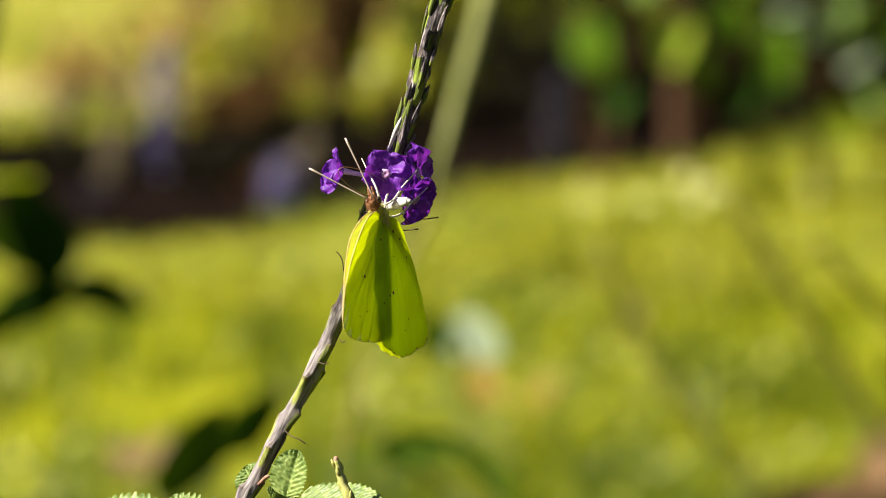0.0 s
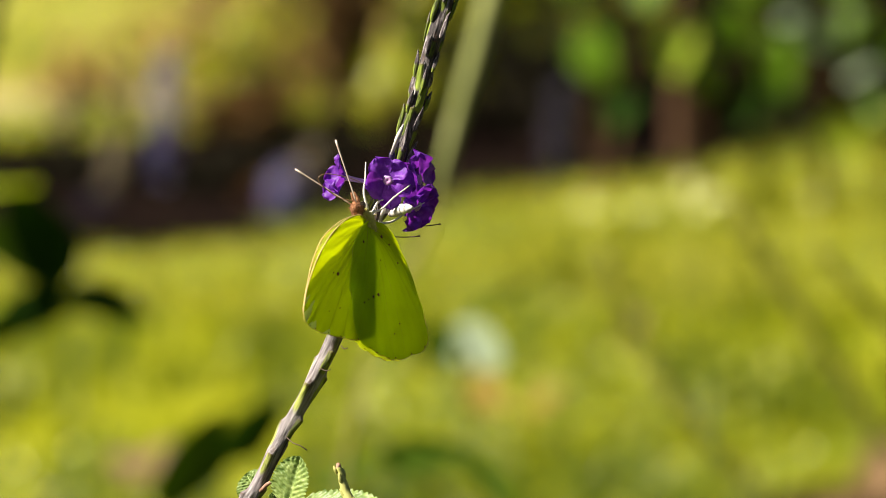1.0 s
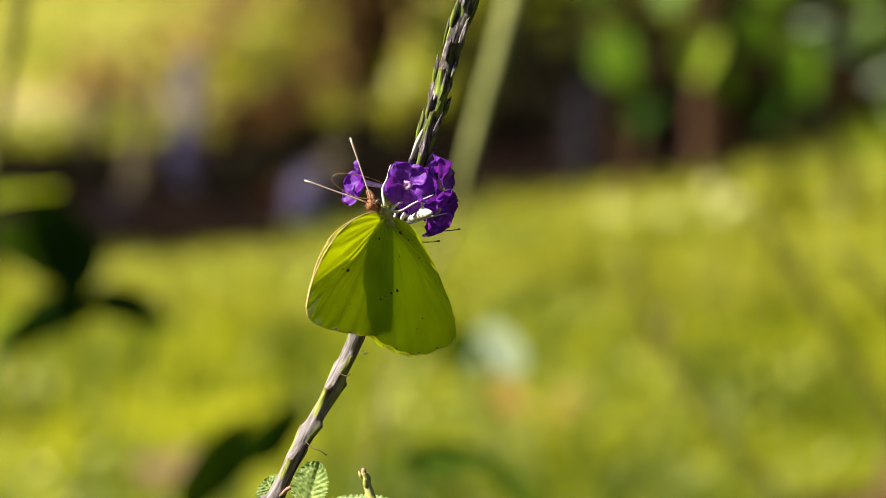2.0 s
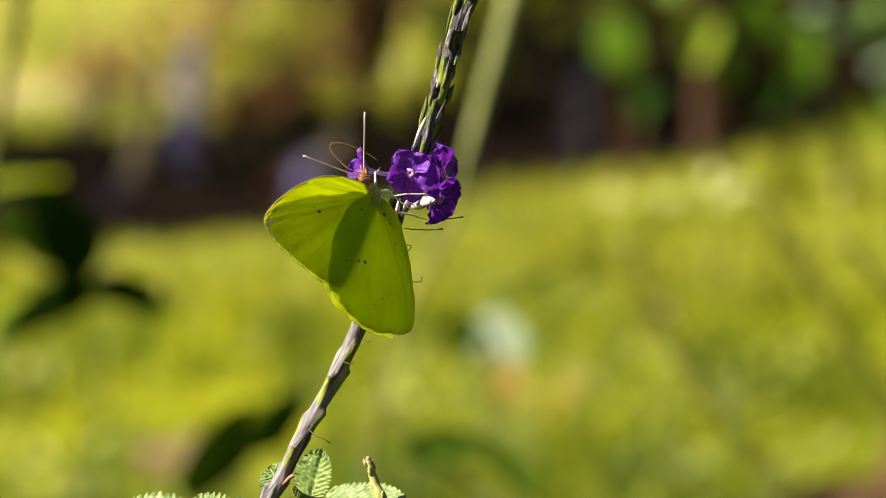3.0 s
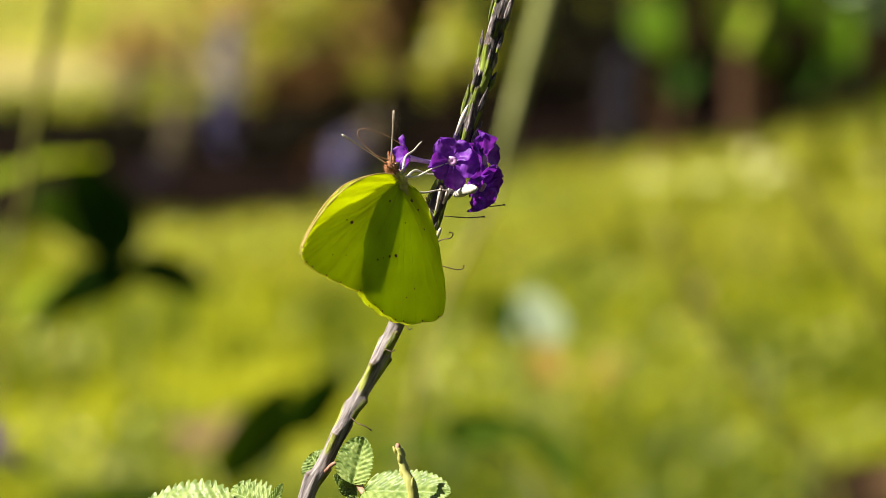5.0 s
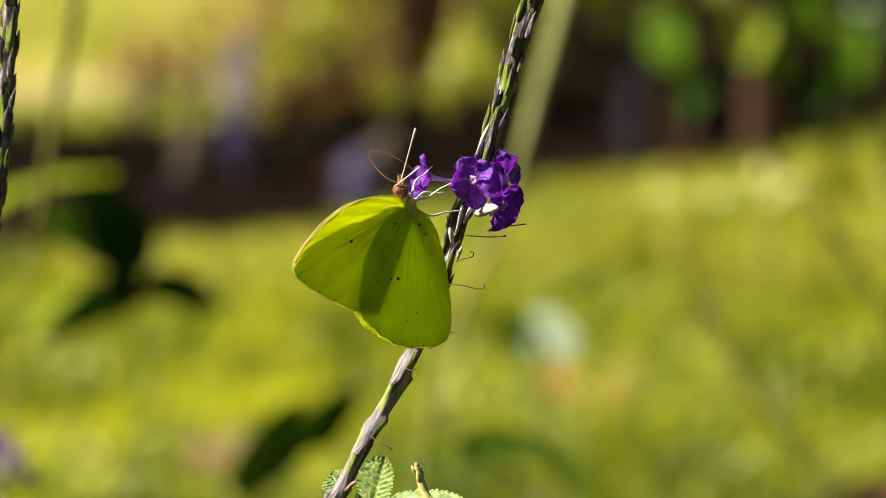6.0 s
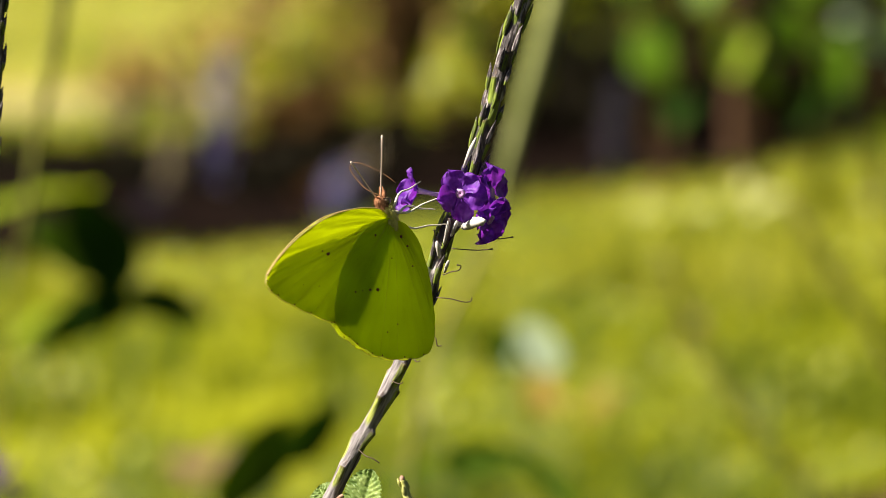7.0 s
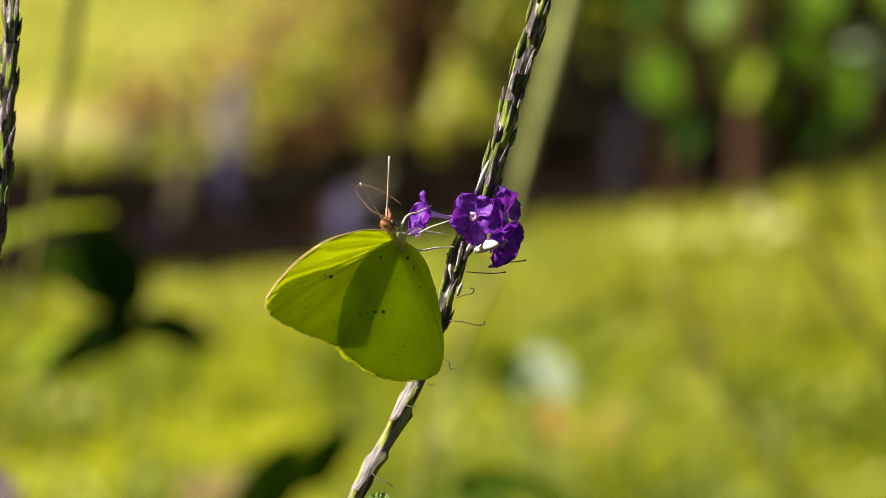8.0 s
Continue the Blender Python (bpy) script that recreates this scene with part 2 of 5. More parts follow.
# Near-black leaf colour stands in for the shade among the bed's shrubs.
M_SHADESHRUB = mat_leaf("shrub_leaf_shade_tone", (0.008, 0.008, 0.006), (0.024, 0.020, 0.014), (0.03, 0.03, 0.01), 0.12, 20.0, 0.9, 0.02, island=True)
M_BARK = mat_plain("tree_bark", (0.036, 0.021, 0.013), (0.16, 0.090, 0.052), 14, 0.95, 0.03, 0.9, 0.02, (1, 1, 0.25))
M_LILAC = mat_leaf("lilac_blossom", (0.18, 0.16, 0.38), (0.48, 0.46, 0.74), (0.3, 0.25, 0.4), 0.2, 60.0, 0.6, 0.2, island=True)
# The lilac blossom colour at about a quarter of its value.
M_DIMLILAC = mat_leaf("dark_lilac_blossom", (0.045, 0.04, 0.07), (0.11, 0.10, 0.165), (0.1, 0.08, 0.12), 0.2, 60.0, 0.8, 0.05, island=True)
M_VIOLET = mat_leaf("violet_blossom", (0.08, 0.07, 0.26), (0.22, 0.20, 0.52), (0.2, 0.16, 0.4), 0.2, 60.0, 0.6, 0.2, island=True)
M_BEIGE = mat_leaf("dry_blossom", (0.26, 0.21, 0.15), (0.50, 0.43, 0.34), (0.3, 0.24, 0.15), 0.2, 60.0, 0.8, 0.1, island=True)
M_RUSTSPIKE = mat_leaf("rust_seed_head", (0.16, 0.07, 0.03), (0.30, 0.15, 0.06), (0.2, 0.1, 0.03), 0.2, 60.0, 0.8, 0.1, island=True)
M_PURPLE = mat_leaf("purple_blossom", (0.13, 0.05, 0.30), (0.26, 0.14, 0.46), (0.3, 0.1, 0.5), 0.3, 60.0, 0.6, 0.2, island=True)


def mat_ground():
    n = Nodes("lawn_soil")
    a = n.noise(2.6, 5, 0.65, (1, 0.45, 1))
    b = n.noise(9.0, 5, 0.65)
    c = n.ramp(a, [(0.36, (0.11, 0.145, 0.006)), (0.50, (0.25, 0.270, 0.008)), (0.64, (0.34, 0.350, 0.016))])
    d = n.ramp(b, [(0.30, (0.50, 0.58, 0.40)), (0.70, (1.25, 1.2, 1.0))])
    tuft = n.noise(8.0, 3, 0.6, (1, 0.16, 1))
    d = n.mix(1.0, d, n.ramp(tuft, [(0.36, (0.55, 0.62, 0.5)), (0.50, (1.0, 1.0, 1.0)), (0.64, (1.35, 1.3, 1.5))]), "MULTIPLY")
    n.colour(n.mix(1.0, c, d, "MULTIPLY"), 0.9, 0.1)
    n.bump(b, 0.8, 0.03)
    return n.mat


def mat_grass():
    n = Nodes("grass_blade")
    a = n.noise(2.6, 5, 0.65, (1, 0.45, 1))
    g = n.add("ShaderNodeNewGeometry")
    c = n.ramp(a, [(0.36, (0.11, 0.15, 0.005)), (0.50, (0.25, 0.28, 0.006)), (0.64, (0.34, 0.37, 0.022))])
    v = n.ramp(g.outputs["Random Per Island"], [(0.0, (0.55, 0.65, 0.5)), (0.7, (1.05, 1.05, 1.0)), (1.0, (1.5, 1.3, 1.4))])
    c = n.mix(1.0, c, v, "MULTIPLY")
    tuft = n.noise(8.0, 3, 0.6, (1, 0.16, 1))
    c = n.mix(1.0, c, n.ramp(tuft, [(0.36, (0.55, 0.62, 0.5)), (0.50, (1.0, 1.0, 1.0)), (0.64, (1.35, 1.3, 1.5))]), "MULTIPLY")
    n.colour(c, 0.50, 0.30)
    n.translucent(n.mix(0.5, c, (0.46, 0.50, 0.008)), 0.45)
    return n.mat


M_GROUND, M_GRASS = mat_ground(), mat_grass()
# Mulch taken down to near-black so its colour holds the bed's shade.
M_SHADEMULCH = mat_plain("dark_mulch", (0.004, 0.003, 0.003), (0.018, 0.011, 0.009), 14, 1.0, 0.0, 1.0, 0.04)
M_SOIL = mat_plain("bare_soil", (0.012, 0.007, 0.004), (0.05, 0.028, 0.014), 20, 1.0, 0.05, 1.0, 0.03)
M_SAND = mat_plain("sandy_path", (0.25, 0.21, 0.07), (0.44, 0.38, 0.16), 4, 0.95, 0.1, 0.6, 0.02)
M_LIME = mat_leaf("lime_blade", (0.34, 0.37, 0.02), (0.56, 0.56, 0.08), (0.6, 0.6, 0.03), 0.45, 2.0, 0.5, 0.3, island=True)
M_CLOVER = mat_leaf("clover_leaf", (0.20, 0.26, 0.006), (0.46, 0.50, 0.03), (0.60, 0.62, 0.010), 0.4, 3.0, 0.4, 0.5, island=True)
M_WEED = mat_leaf("weed_blade", (0.05, 0.09, 0.006), (0.13, 0.18, 0.01), (0.2, 0.3, 0.01), 0.4, 3.0, 0.5, 0.3, island=True)
M_STRAW = mat_leaf("straw_blade", (0.46, 0.48, 0.08), (0.72, 0.72, 0.22), (0.64, 0.64, 0.05), 0.4, 2.0, 0.6, 0.2, island=True)


# ---- mesh helpers ----
def spline(pts, n):
    """n points along a smooth curve through pts."""
    p = [Vector(q) for q in pts]
    p = [2 * p[0] - p[1]] + p + [2 * p[-1] - p[-2]]
    out = []
    for k in range(n):
        s = k / (n - 1) * (len(p) - 3)
        i = min(int(s), len(p) - 4)
        f = s - i
        a, b, c, d = p[i:i + 4]
        out.append(0.5 * (2 * b + (c - a) * f + (2 * a - 5 * b + 4 * c - d) * f * f + (3 * b - a - 3 * c + d) * f ** 3))
    return out


def tube(bm, pts, radii, segs=8, lump=0.0):
    """A closed tube along pts; radii one number or one for each point."""
    pts = [Vector(p) for p in pts]
    if isinstance(radii, (int, float)):
        radii = [radii] * len(pts)
    side = None
    rings = []
    for i, p in enumerate(pts):
        d = (pts[min(i + 1, len(pts) - 1)] - pts[max(i - 1, 0)]).normalized()
        if side is None:
            side = d.orthogonal().normalized()
        side = (side - d * side.dot(d)).normalized()
        up = d.cross(side)
        ring = []
        for k in range(segs):
            a = 2 * math.pi * k / segs
            r = radii[i] * (1 + lump * noise.noise(Vector((p.x * 400 + k * 1.7, p.y * 400, p.z * 400 + k))))
            ring.append(bm.verts.new(p + (side * math.cos(a) + up * math.sin(a)) * r))
        rings.append(ring)
    for a, b in zip(rings, rings[1:]):
        for k in range(segs):
            bm.faces.new((a[k], a[(k + 1) % segs], b[(k + 1) % segs], b[k]))
    bm.faces.new(rings[0][::-1])
    bm.faces.new(rings[-1])
    return rings


def ball(bm, centre, radii, axis=(0, 0, 1), u=12, v=8, rough=0.0):
    """An ellipsoid whose third radius lies along axis."""
    turn = Vector(axis).to_track_quat("Z", "Y").to_matrix().to_4x4()
    m = Matrix.Translation(centre) @ turn @ Matrix.Diagonal((*radii, 1))
    made = bmesh.ops.create_uvsphere(bm, u_segments=u, v_segments=v, radius=1.0, matrix=m)
    if rough:
        for w in made["verts"]:
            w.co += (w.co - Vector(centre)) * rough * noise.noise(w.co * 2500)


def sheet(bm, rows):
    """Quads between rows of points of equal count."""
    vs = [[bm.verts.new(p) for p in r] for r in rows]
    for a, b in zip(vs, vs[1:]):
        for i in range(len(a) - 1):
            bm.faces.new((a[i], a[i + 1], b[i + 1], b[i]))
    return vs


def finish(name, bm, material, smooth=True):
    bmesh.ops.recalc_face_normals(bm, faces=bm.faces)
    me = bpy.data.meshes.new(name)
    bm.to_mesh(me)
    bm.free()
    if smooth:
        me.polygons.foreach_set("use_smooth", [True] * len(me.polygons))
    me.materials.append(material)
    return me


def part(name, bm, material, parent=None, label="", m=None):
    """Links a bmesh (or a mesh that is shared) as one object under parent."""
    me = bm if isinstance(bm, bpy.types.Mesh) else finish(name, bm, material)
    ob = new(name, me)
    if parent is not None:
        ob.parent = parent
    if m is not None:
        ob.matrix_basis = m
    return tagged(ob, label) if label else ob


def thing(name, place, label, category, group="", kind=""):
    ob = new(name)
    ob.empty_display_size = 0.01
    ob.location = place
    return tagged(ob, label, category, group, kind)


def frame_of(z_axis, x_hint=(1, 0, 0)):
    """A turn whose z lies along z_axis and whose x lies near x_hint."""
    z = Vector(z_axis).normalized()
    x = Vector(x_hint)
    x = (x - z * x.dot(z)).normalized()
    y = z.cross(x)
    return Matrix((x, y, z)).transposed().to_4x4()


# ---- ground ----
def ground():
    bm = bmesh.new()
    xs = [-900, -60, -12, -6, -3, -1.5, 0, 1.5, 3, 6, 12, 60, 900]
    ys = [-900, -60, -8, -2, 2, 5, 8, 10, 12, 14, 16, 18, 20, 24, 40, 120, 900]
    sheet(bm, [[(x, y, 0) for x in xs] for y in ys])
    ob = new("ground", finish("ground", bm, M_GROUND))
    tagged(ob, "sunlit yellow-green lawn running out to the distance", "lawn", kind="structure")


def patch(name, outline, z, material, label, category):
    bm = bmesh.new()
    c = Vector((sum(p[0] for p in outline) / len(outline), sum(p[1] for p in outline) / len(outline), z))
    ring = [Vector((p.x, p.y, z)) for p in spline([(*p, 0) for p in outline] + [(*outline[0], 0)], 60)[:-1]]
    rows = [[c + (p - c) * f * (1 + (0.05 * noise.noise(p * 3) if f == 1 else 0)) for p in ring + ring[:1]] for f in (0.02, 0.4, 0.75, 1.0)]
    rows.append([Vector((p.x, p.y, -0.02)) for p in rows[-1]])
    bm.faces.new(sheet(bm, rows)[0][:-1])
    ob = new(name, finish(name, bm, material))
    tagged(ob, label, category, kind="structure")


ground()
# The shade over the bed is painted as near-black ground.
patch("flower_bed", [(-1.32, 11), (-0.78, 11.28), (-0.42, 11.38), (-0.26, 11.6), (-0.1, 11.91), (0.14, 12.35), (0.4, 12.66), (0.6, 13.02), (0.9, 13.7), (1.16, 14.45), (1.33, 14.76), (1.69, 15.49), (0.82, 16.28), (0.17, 15.39), (-0.4, 14.16), (-1.06, 13.72), (-1.6, 13.65)], 0.03, M_SHADEMULCH, "mulched flower bed across the lawn, its shade put into the colour", "flower bed")
patch("path", [(-1.55, 14.5), (-1.12, 14.5), (-0.52, 14.67), (-0.39, 15.03), (-0.67, 15.88), (-1.24, 16.28), (-1.7, 16.08)], 0.012, M_SAND, "pale sandy path beyond the flower bed", "path")


# Out of view: dark ground added only to weaken the bounced fill light.
patch("unseen_dark_strip", [(-7, -9), (0, -9.5), (7, -9), (8, -2), (6, 4.5), (2.4, 6.2), (-2.2, 6.4), (-6, 5), (-8, -2)], 0.02, M_SHADEMULCH, "unseen near-black ground added to cut light bounced from below", "flower bed")


SOIL = [(0.445, 7.567), (0.514, 7.706), (0.607, 7.774), (0.736, 7.809), (0.668, 6.933), (0.426, 6.932)]
patch("bare_soil", SOIL, 0.05, M_SOIL, "low mound of bare dark brown soil in the lawn", "soil")


def in_poly(x, y, poly):
    inside = False
    for (x0, y0), (x1, y1) in zip(poly, poly[1:] + poly[:1]):
        if (y0 > y) != (y1 > y) and x < (x1 - x0) * (y - y0) / (y1 - y0) + x0:
            inside = not inside
    return inside


BED = [(-1.32, 11), (-0.78, 11.28), (-0.42, 11.38), (-0.26, 11.6), (-0.1, 11.91), (0.14, 12.35), (0.4, 12.66), (0.6, 13.02), (0.9, 13.7), (1.16, 14.45), (1.33, 14.76), (1.69, 15.49), (0.82, 16.28), (0.17, 15.39), (-0.4, 14.16), (-1.06, 13.72), (-1.6, 13.65)]
PATH = [(-1.55, 14.5), (-1.12, 14.5), (-0.52, 14.67), (-0.39, 15.03), (-0.67, 15.88), (-1.24, 16.28), (-1.7, 16.08)]


def grass(name, material, count, area, height, skip, label, patchy=False):
    """Tufts of bent blades over area (x0, x1, y0, y1), thicker in clumps."""
    rng = random.Random(name)
    verts, faces = [], []
    x0, x1, y0, y1 = area
    for _ in range(count):
        x, y = rng.uniform(x0, x1), rng.uniform(y0, y1)
        if noise.noise(Vector((x * 2.2, y * 2.2, 3))) < rng.uniform(-0.7, 0.5) or any(in_poly(x, y, p) for p in skip):
            continue
        if patchy and noise.noise(Vector((x * 1.7, y * 0.8, 5))) < 0.16:
            continue
        clump = 0.7 + 0.8 * max(0, noise.noise(Vector((x * 1.2, y * 1.2, 9))) + 0.3)
        for _ in range(4):
            a = rng.uniform(0, 6.283)
            h = height * clump * rng.uniform(0.6, 1.3)
            w = rng.uniform(0.003, 0.006)
            lean = rng.uniform(0.2, 0.9) * h
            b = Vector((x + rng.uniform(-.03, .03), y + rng.uniform(-.03, .03), -0.004))
            s = Vector((math.cos(a), math.sin(a), 0))
            d = Vector((-s.y, s.x, 0))
            i = len(verts)
            verts += [b - s * w, b + s * w, b + d * lean * 0.4 + s * w * 0.8 + Vector((0, 0, h * 0.65)),
                      b + d * lean * 0.4 - s * w * 0.8 + Vector((0, 0, h * 0.65)), b + d * lean + Vector((0, 0, h))]
            faces += [(i, i + 1, i + 2, i + 3), (i + 3, i + 2, i + 4)]
    me = bpy.data.meshes.new(name)
    me.from_pydata([tuple(v) for v in verts], [], faces)
    me.materials.append(material)
    tagged(new(name, me), label, "grass", kind="stuff")


grass("lawn_grass", M_GRASS, 30000, (-2.4, 2.8, 7.2, 24.0), 0.06, [BED, PATH, SOIL], "short yellow-green lawn grass in full sun")
grass("lawn_grass", M_GRASS, 2000, (-1.8, 1.8, 6.4, 7.2), 0.05, [SOIL], "short yellow-green lawn grass in full sun")
grass("bleached_grass", M_LIME, 15000, (-0.9, 2.8, 10.3, 15.4), 0.06, [BED, PATH, SOIL], "bleached straw blades among the lawn grass")
grass("dark_tufts", M_WEED, 190, (-0.30, 0.45, 7.0, 8.2), 0.08, [SOIL], "dark green grass tufts in the lawn")
grass("dark_tufts", M_WEED, 130, (0.30, 1.05, 8.7, 9.4), 0.10, [], "dark green grass tufts in the lawn")
grass("lawn_weeds", M_WEED, 1700, (-2.4, 2.8, 7.2, 15.0), 0.13, [BED, PATH, SOIL], "taller dark green weeds scattered in the lawn", True)
grass("dry_grass", M_STRAW, 16000, (-2.6, -0.1, 15.6, 24.0), 0.10, [BED], "straw-coloured dry grass among the lawn")


def lawn_herbs(count, area, skip):
    """Low rosettes of broad lawn weeds, sunlit at every tilt."""
    rng = random.Random(77)
    for kind, material, share, label in (("clover", M_CLOVER, 1.0, "bright green clover leaves in the lawn"),
                                         ("dark_herb", M_WEED, 0.5, "dark green low leaves in the lawn")):
        verts, faces = [], []
        for _ in range(int(count * share)):
            x, y = rng.uniform(*area[:2]), rng.uniform(*area[2:])
            if noise.noise(Vector((x * 1.6, y * 1.1, 7 + share))) < rng.uniform(0.0, 0.36) or any(in_poly(x, y, p) for p in skip):
                continue
            for _ in range(rng.randint(3, 8)):
                c = Vector((x + rng.gauss(0, .035), y + rng.gauss(0, .06), rng.uniform(.03, .075)))
                r = rng.uniform(0.007, 0.015)
                n = Vector((rng.gauss(-.25, .5), rng.gauss(-.35, .45), 1)).normalized()
                s = n.orthogonal().normalized()
                t = n.cross(s)
                i = len(verts)
                verts += [tuple(c - n * r * .3)] + [tuple(c + (s * math.cos(k * 1.0472) + t * math.sin(k * 1.0472)) * r * rng.uniform(.8, 1.15)) for k in range(6)]
                faces += [(i, i + 1 + k, i + 1 + (k + 1) % 6) for k in range(6)]
        me = bpy.data.meshes.new(kind)
        me.from_pydata(verts, [], faces)
        me.materials.append(material)
        tagged(new(kind, me), label, "lawn weeds", kind="stuff")


lawn_herbs(6000, (-2.2, 2.6, 7.2, 17.0), [BED, PATH, SOIL])

# ---- leaves ----
def leaf_mesh(name, length, width, material, cren=0.0, teeth=14, bullate=0.0, droop=0.15, fold=0.25, seed=0, nu=30, nv=14, twist=0.0, blunt=1.9):
    """An ovate leaf along +x with its face up: crenate margin, raised quilting between sunken veins."""
    bm = bmesh.new()
    rows = []
    for i in range(nu + 1):
        u = i / nu
        half = width / 2 * (max(0.0, 1 - abs(2 * u ** 0.80 - 1) ** blunt)) ** 0.62 + 0.0004 * (1 - u)
        row = []
        for j in range(nv + 1):
            v = 2 * j / nv - 1
            edge = abs(v)
            tooth = 1 + cren * (abs(math.sin(math.pi * teeth * u)) - 0.5) * edge ** 3
            y = v * half * tooth
            vein = (u * 9.0 - edge * 2.3)
            quilt = abs(math.sin(math.pi * vein)) ** 0.7 * min(1, edge * 5) * (1 - 0.3 * edge)
            quilt *= 0.84 + 0.16 * abs(math.sin(math.pi * (edge * 3.6 + 0.9 * noise.noise(Vector((vein, v * 2, seed))))))
            quilt += 0.35 * noise.noise(Vector((u * 14 + seed, v * 6, seed)))
            z = fold * edge * half + bullate * quilt - droop * length * u * u
            z += twist * v * u * half + 0.02 * length * noise.noise(Vector((u * 2.5, v * 1.3, seed + .5)))
            row.append(Vector((u * length, y, z)))
        rows.append(row)
    sheet(bm, rows)
    return finish(name, bm, material)


def leaf_at(parent, base, tip, width, normal, material, name="leaf", label="", **kw):
    """A leaf from base to tip (in the parent's space), with a midrib under it."""
    b, t = Vector(base), Vector(tip)
    me = leaf_mesh(name, (t - b).length, width, material, **kw)
    z = Vector(normal)
    x = (t - b).normalized()
    z = (z - x * z.dot(x)).normalized()
    y = z.cross(x)
    m = Matrix((x, y, z)).transposed().to_4x4()
    m.translation = b
    ob = part(name, me, material, parent, label, m)
    L, droop = (t - b).length, kw.get("droop", 0.15)
    bm = bmesh.new()
    pts = [Vector((L * u, 0, -droop * L * u * u - 0.012 * width)) for u in [k / 9 * 0.96 for k in range(10)]]
    tube(bm, pts, [max(width * .022 * (1 - k / 11), 1e-4) for k in range(10)], 6)
    part("midrib", bm, M_LEAF_VEIN if material == M_LEAF else material, ob)
    return ob


def stalk(parent, pts, r0, r1, material, name="stem", n=14, segs=8, lump=0.1):
    bm = bmesh.new()
    tube(bm, spline(pts, n), [r0 + (r1 - r0) * k / (n - 1) for k in range(n)], segs, lump)
    return part(name, bm, material, parent)


def rel(p, o):
    return tuple(Vector(p) - Vector(o))


def weed(origin, label, stems, leaves, category="plant", name="weed_plant", group="tall weeds before the lawn"):
    """A plant on the ground at origin; stems and leaves in world metres."""
    ob = thing(name, origin, label, category, group)
    for pts, r0, r1, mat in stems:
        stalk(ob, [rel(p, origin) for p in pts], r0, r1, mat)
    for base, tip, width, normal, mat, kw in leaves:
        leaf_at(ob, rel(base, origin), rel(tip, origin), width, normal, mat, **kw)
    return ob


# ---- far planting ----
def leaf_cloud(bm_verts, faces, centre, radii, count, size, rng, droop=0.3):
    """Folded leaf blades scattered in an uneven ellipsoid."""
    for _ in range(count):
        d = Vector((rng.gauss(0, 1), rng.gauss(0, 1), rng.gauss(0, 1))).normalized() * rng.uniform(0.35, 1) ** 0.6
        d *= 1 + 0.45 * noise.noise(d * 2.3 + Vector(centre))
        p = Vector(centre) + Vector((d.x * radii[0], d.y * radii[1], d.z * radii[2]))
        if p.z < 0.01:
            continue
        ax = (d * 0.7 + Vector((rng.gauss(0, .6), rng.gauss(0, .6), rng.gauss(-droop, .5)))).normalized()
        nr = ax.cross(Vector((rng.gauss(0, 1), rng.gauss(0, 1), rng.gauss(0, .5)))).normalized()
        sd = ax.cross(nr)
        L = size * rng.uniform(0.6, 1.25)
        w = L * rng.uniform(0.22, 0.32)
        i = len(bm_verts)
        bm_verts += [p, p + ax * L * .45 + sd * w + nr * L * .08, p + ax * L - nr * L * .12, p + ax * L * .45 - sd * w + nr * L * .08, p + ax * L * .5]
        faces += [(i, i + 1, i + 4), (i + 1, i + 2, i + 4), (i + 2, i + 3, i + 4), (i + 3, i, i + 4)]


def cloud_part(name, clumps, size, material, parent, seed, droop=0.3):
    rng = random.Random(seed)
    vs, fs = [], []
    for c, r, n in clumps:
        leaf_cloud(vs, fs, c, r, n, size, rng, droop)
    me = bpy.data.meshes.new(name)
    me.from_pydata([tuple(v) for v in vs], [], fs)
    me.materials.append(material)
    return part(name, me, material, parent)


def shrub(name, place, height, radius, leaves, size, material, label, seed, lobes=5):
    rng = random.Random(seed)
    ob = thing(name, (place[0], place[1], 0.0), label, "shrub", "shrubs in the flower bed")
    clumps = []
    for k in range(lobes):
        a = 6.283 * k / lobes + rng.uniform(-.4, .4)
        r = radius * rng.uniform(0.25, 0.75)
        top = Vector((math.cos(a) * r, math.sin(a) * r * 0.7, height * rng.uniform(0.45, 0.85)))
        bm = bmesh.new()
        tube(bm, spline([(0, 0, -0.02), top * 0.5 + Vector((0, 0, height * .12)), top], 6), [0.010, .009, .008, .006, .005, .003], 6)
        part("branch", bm, M_BARK, ob)
        clumps.append((top, (radius * .55, radius * .5, height * .34), leaves // lobes))
    cloud_part("crown", clumps, size, material, ob, seed + 1)
    return ob


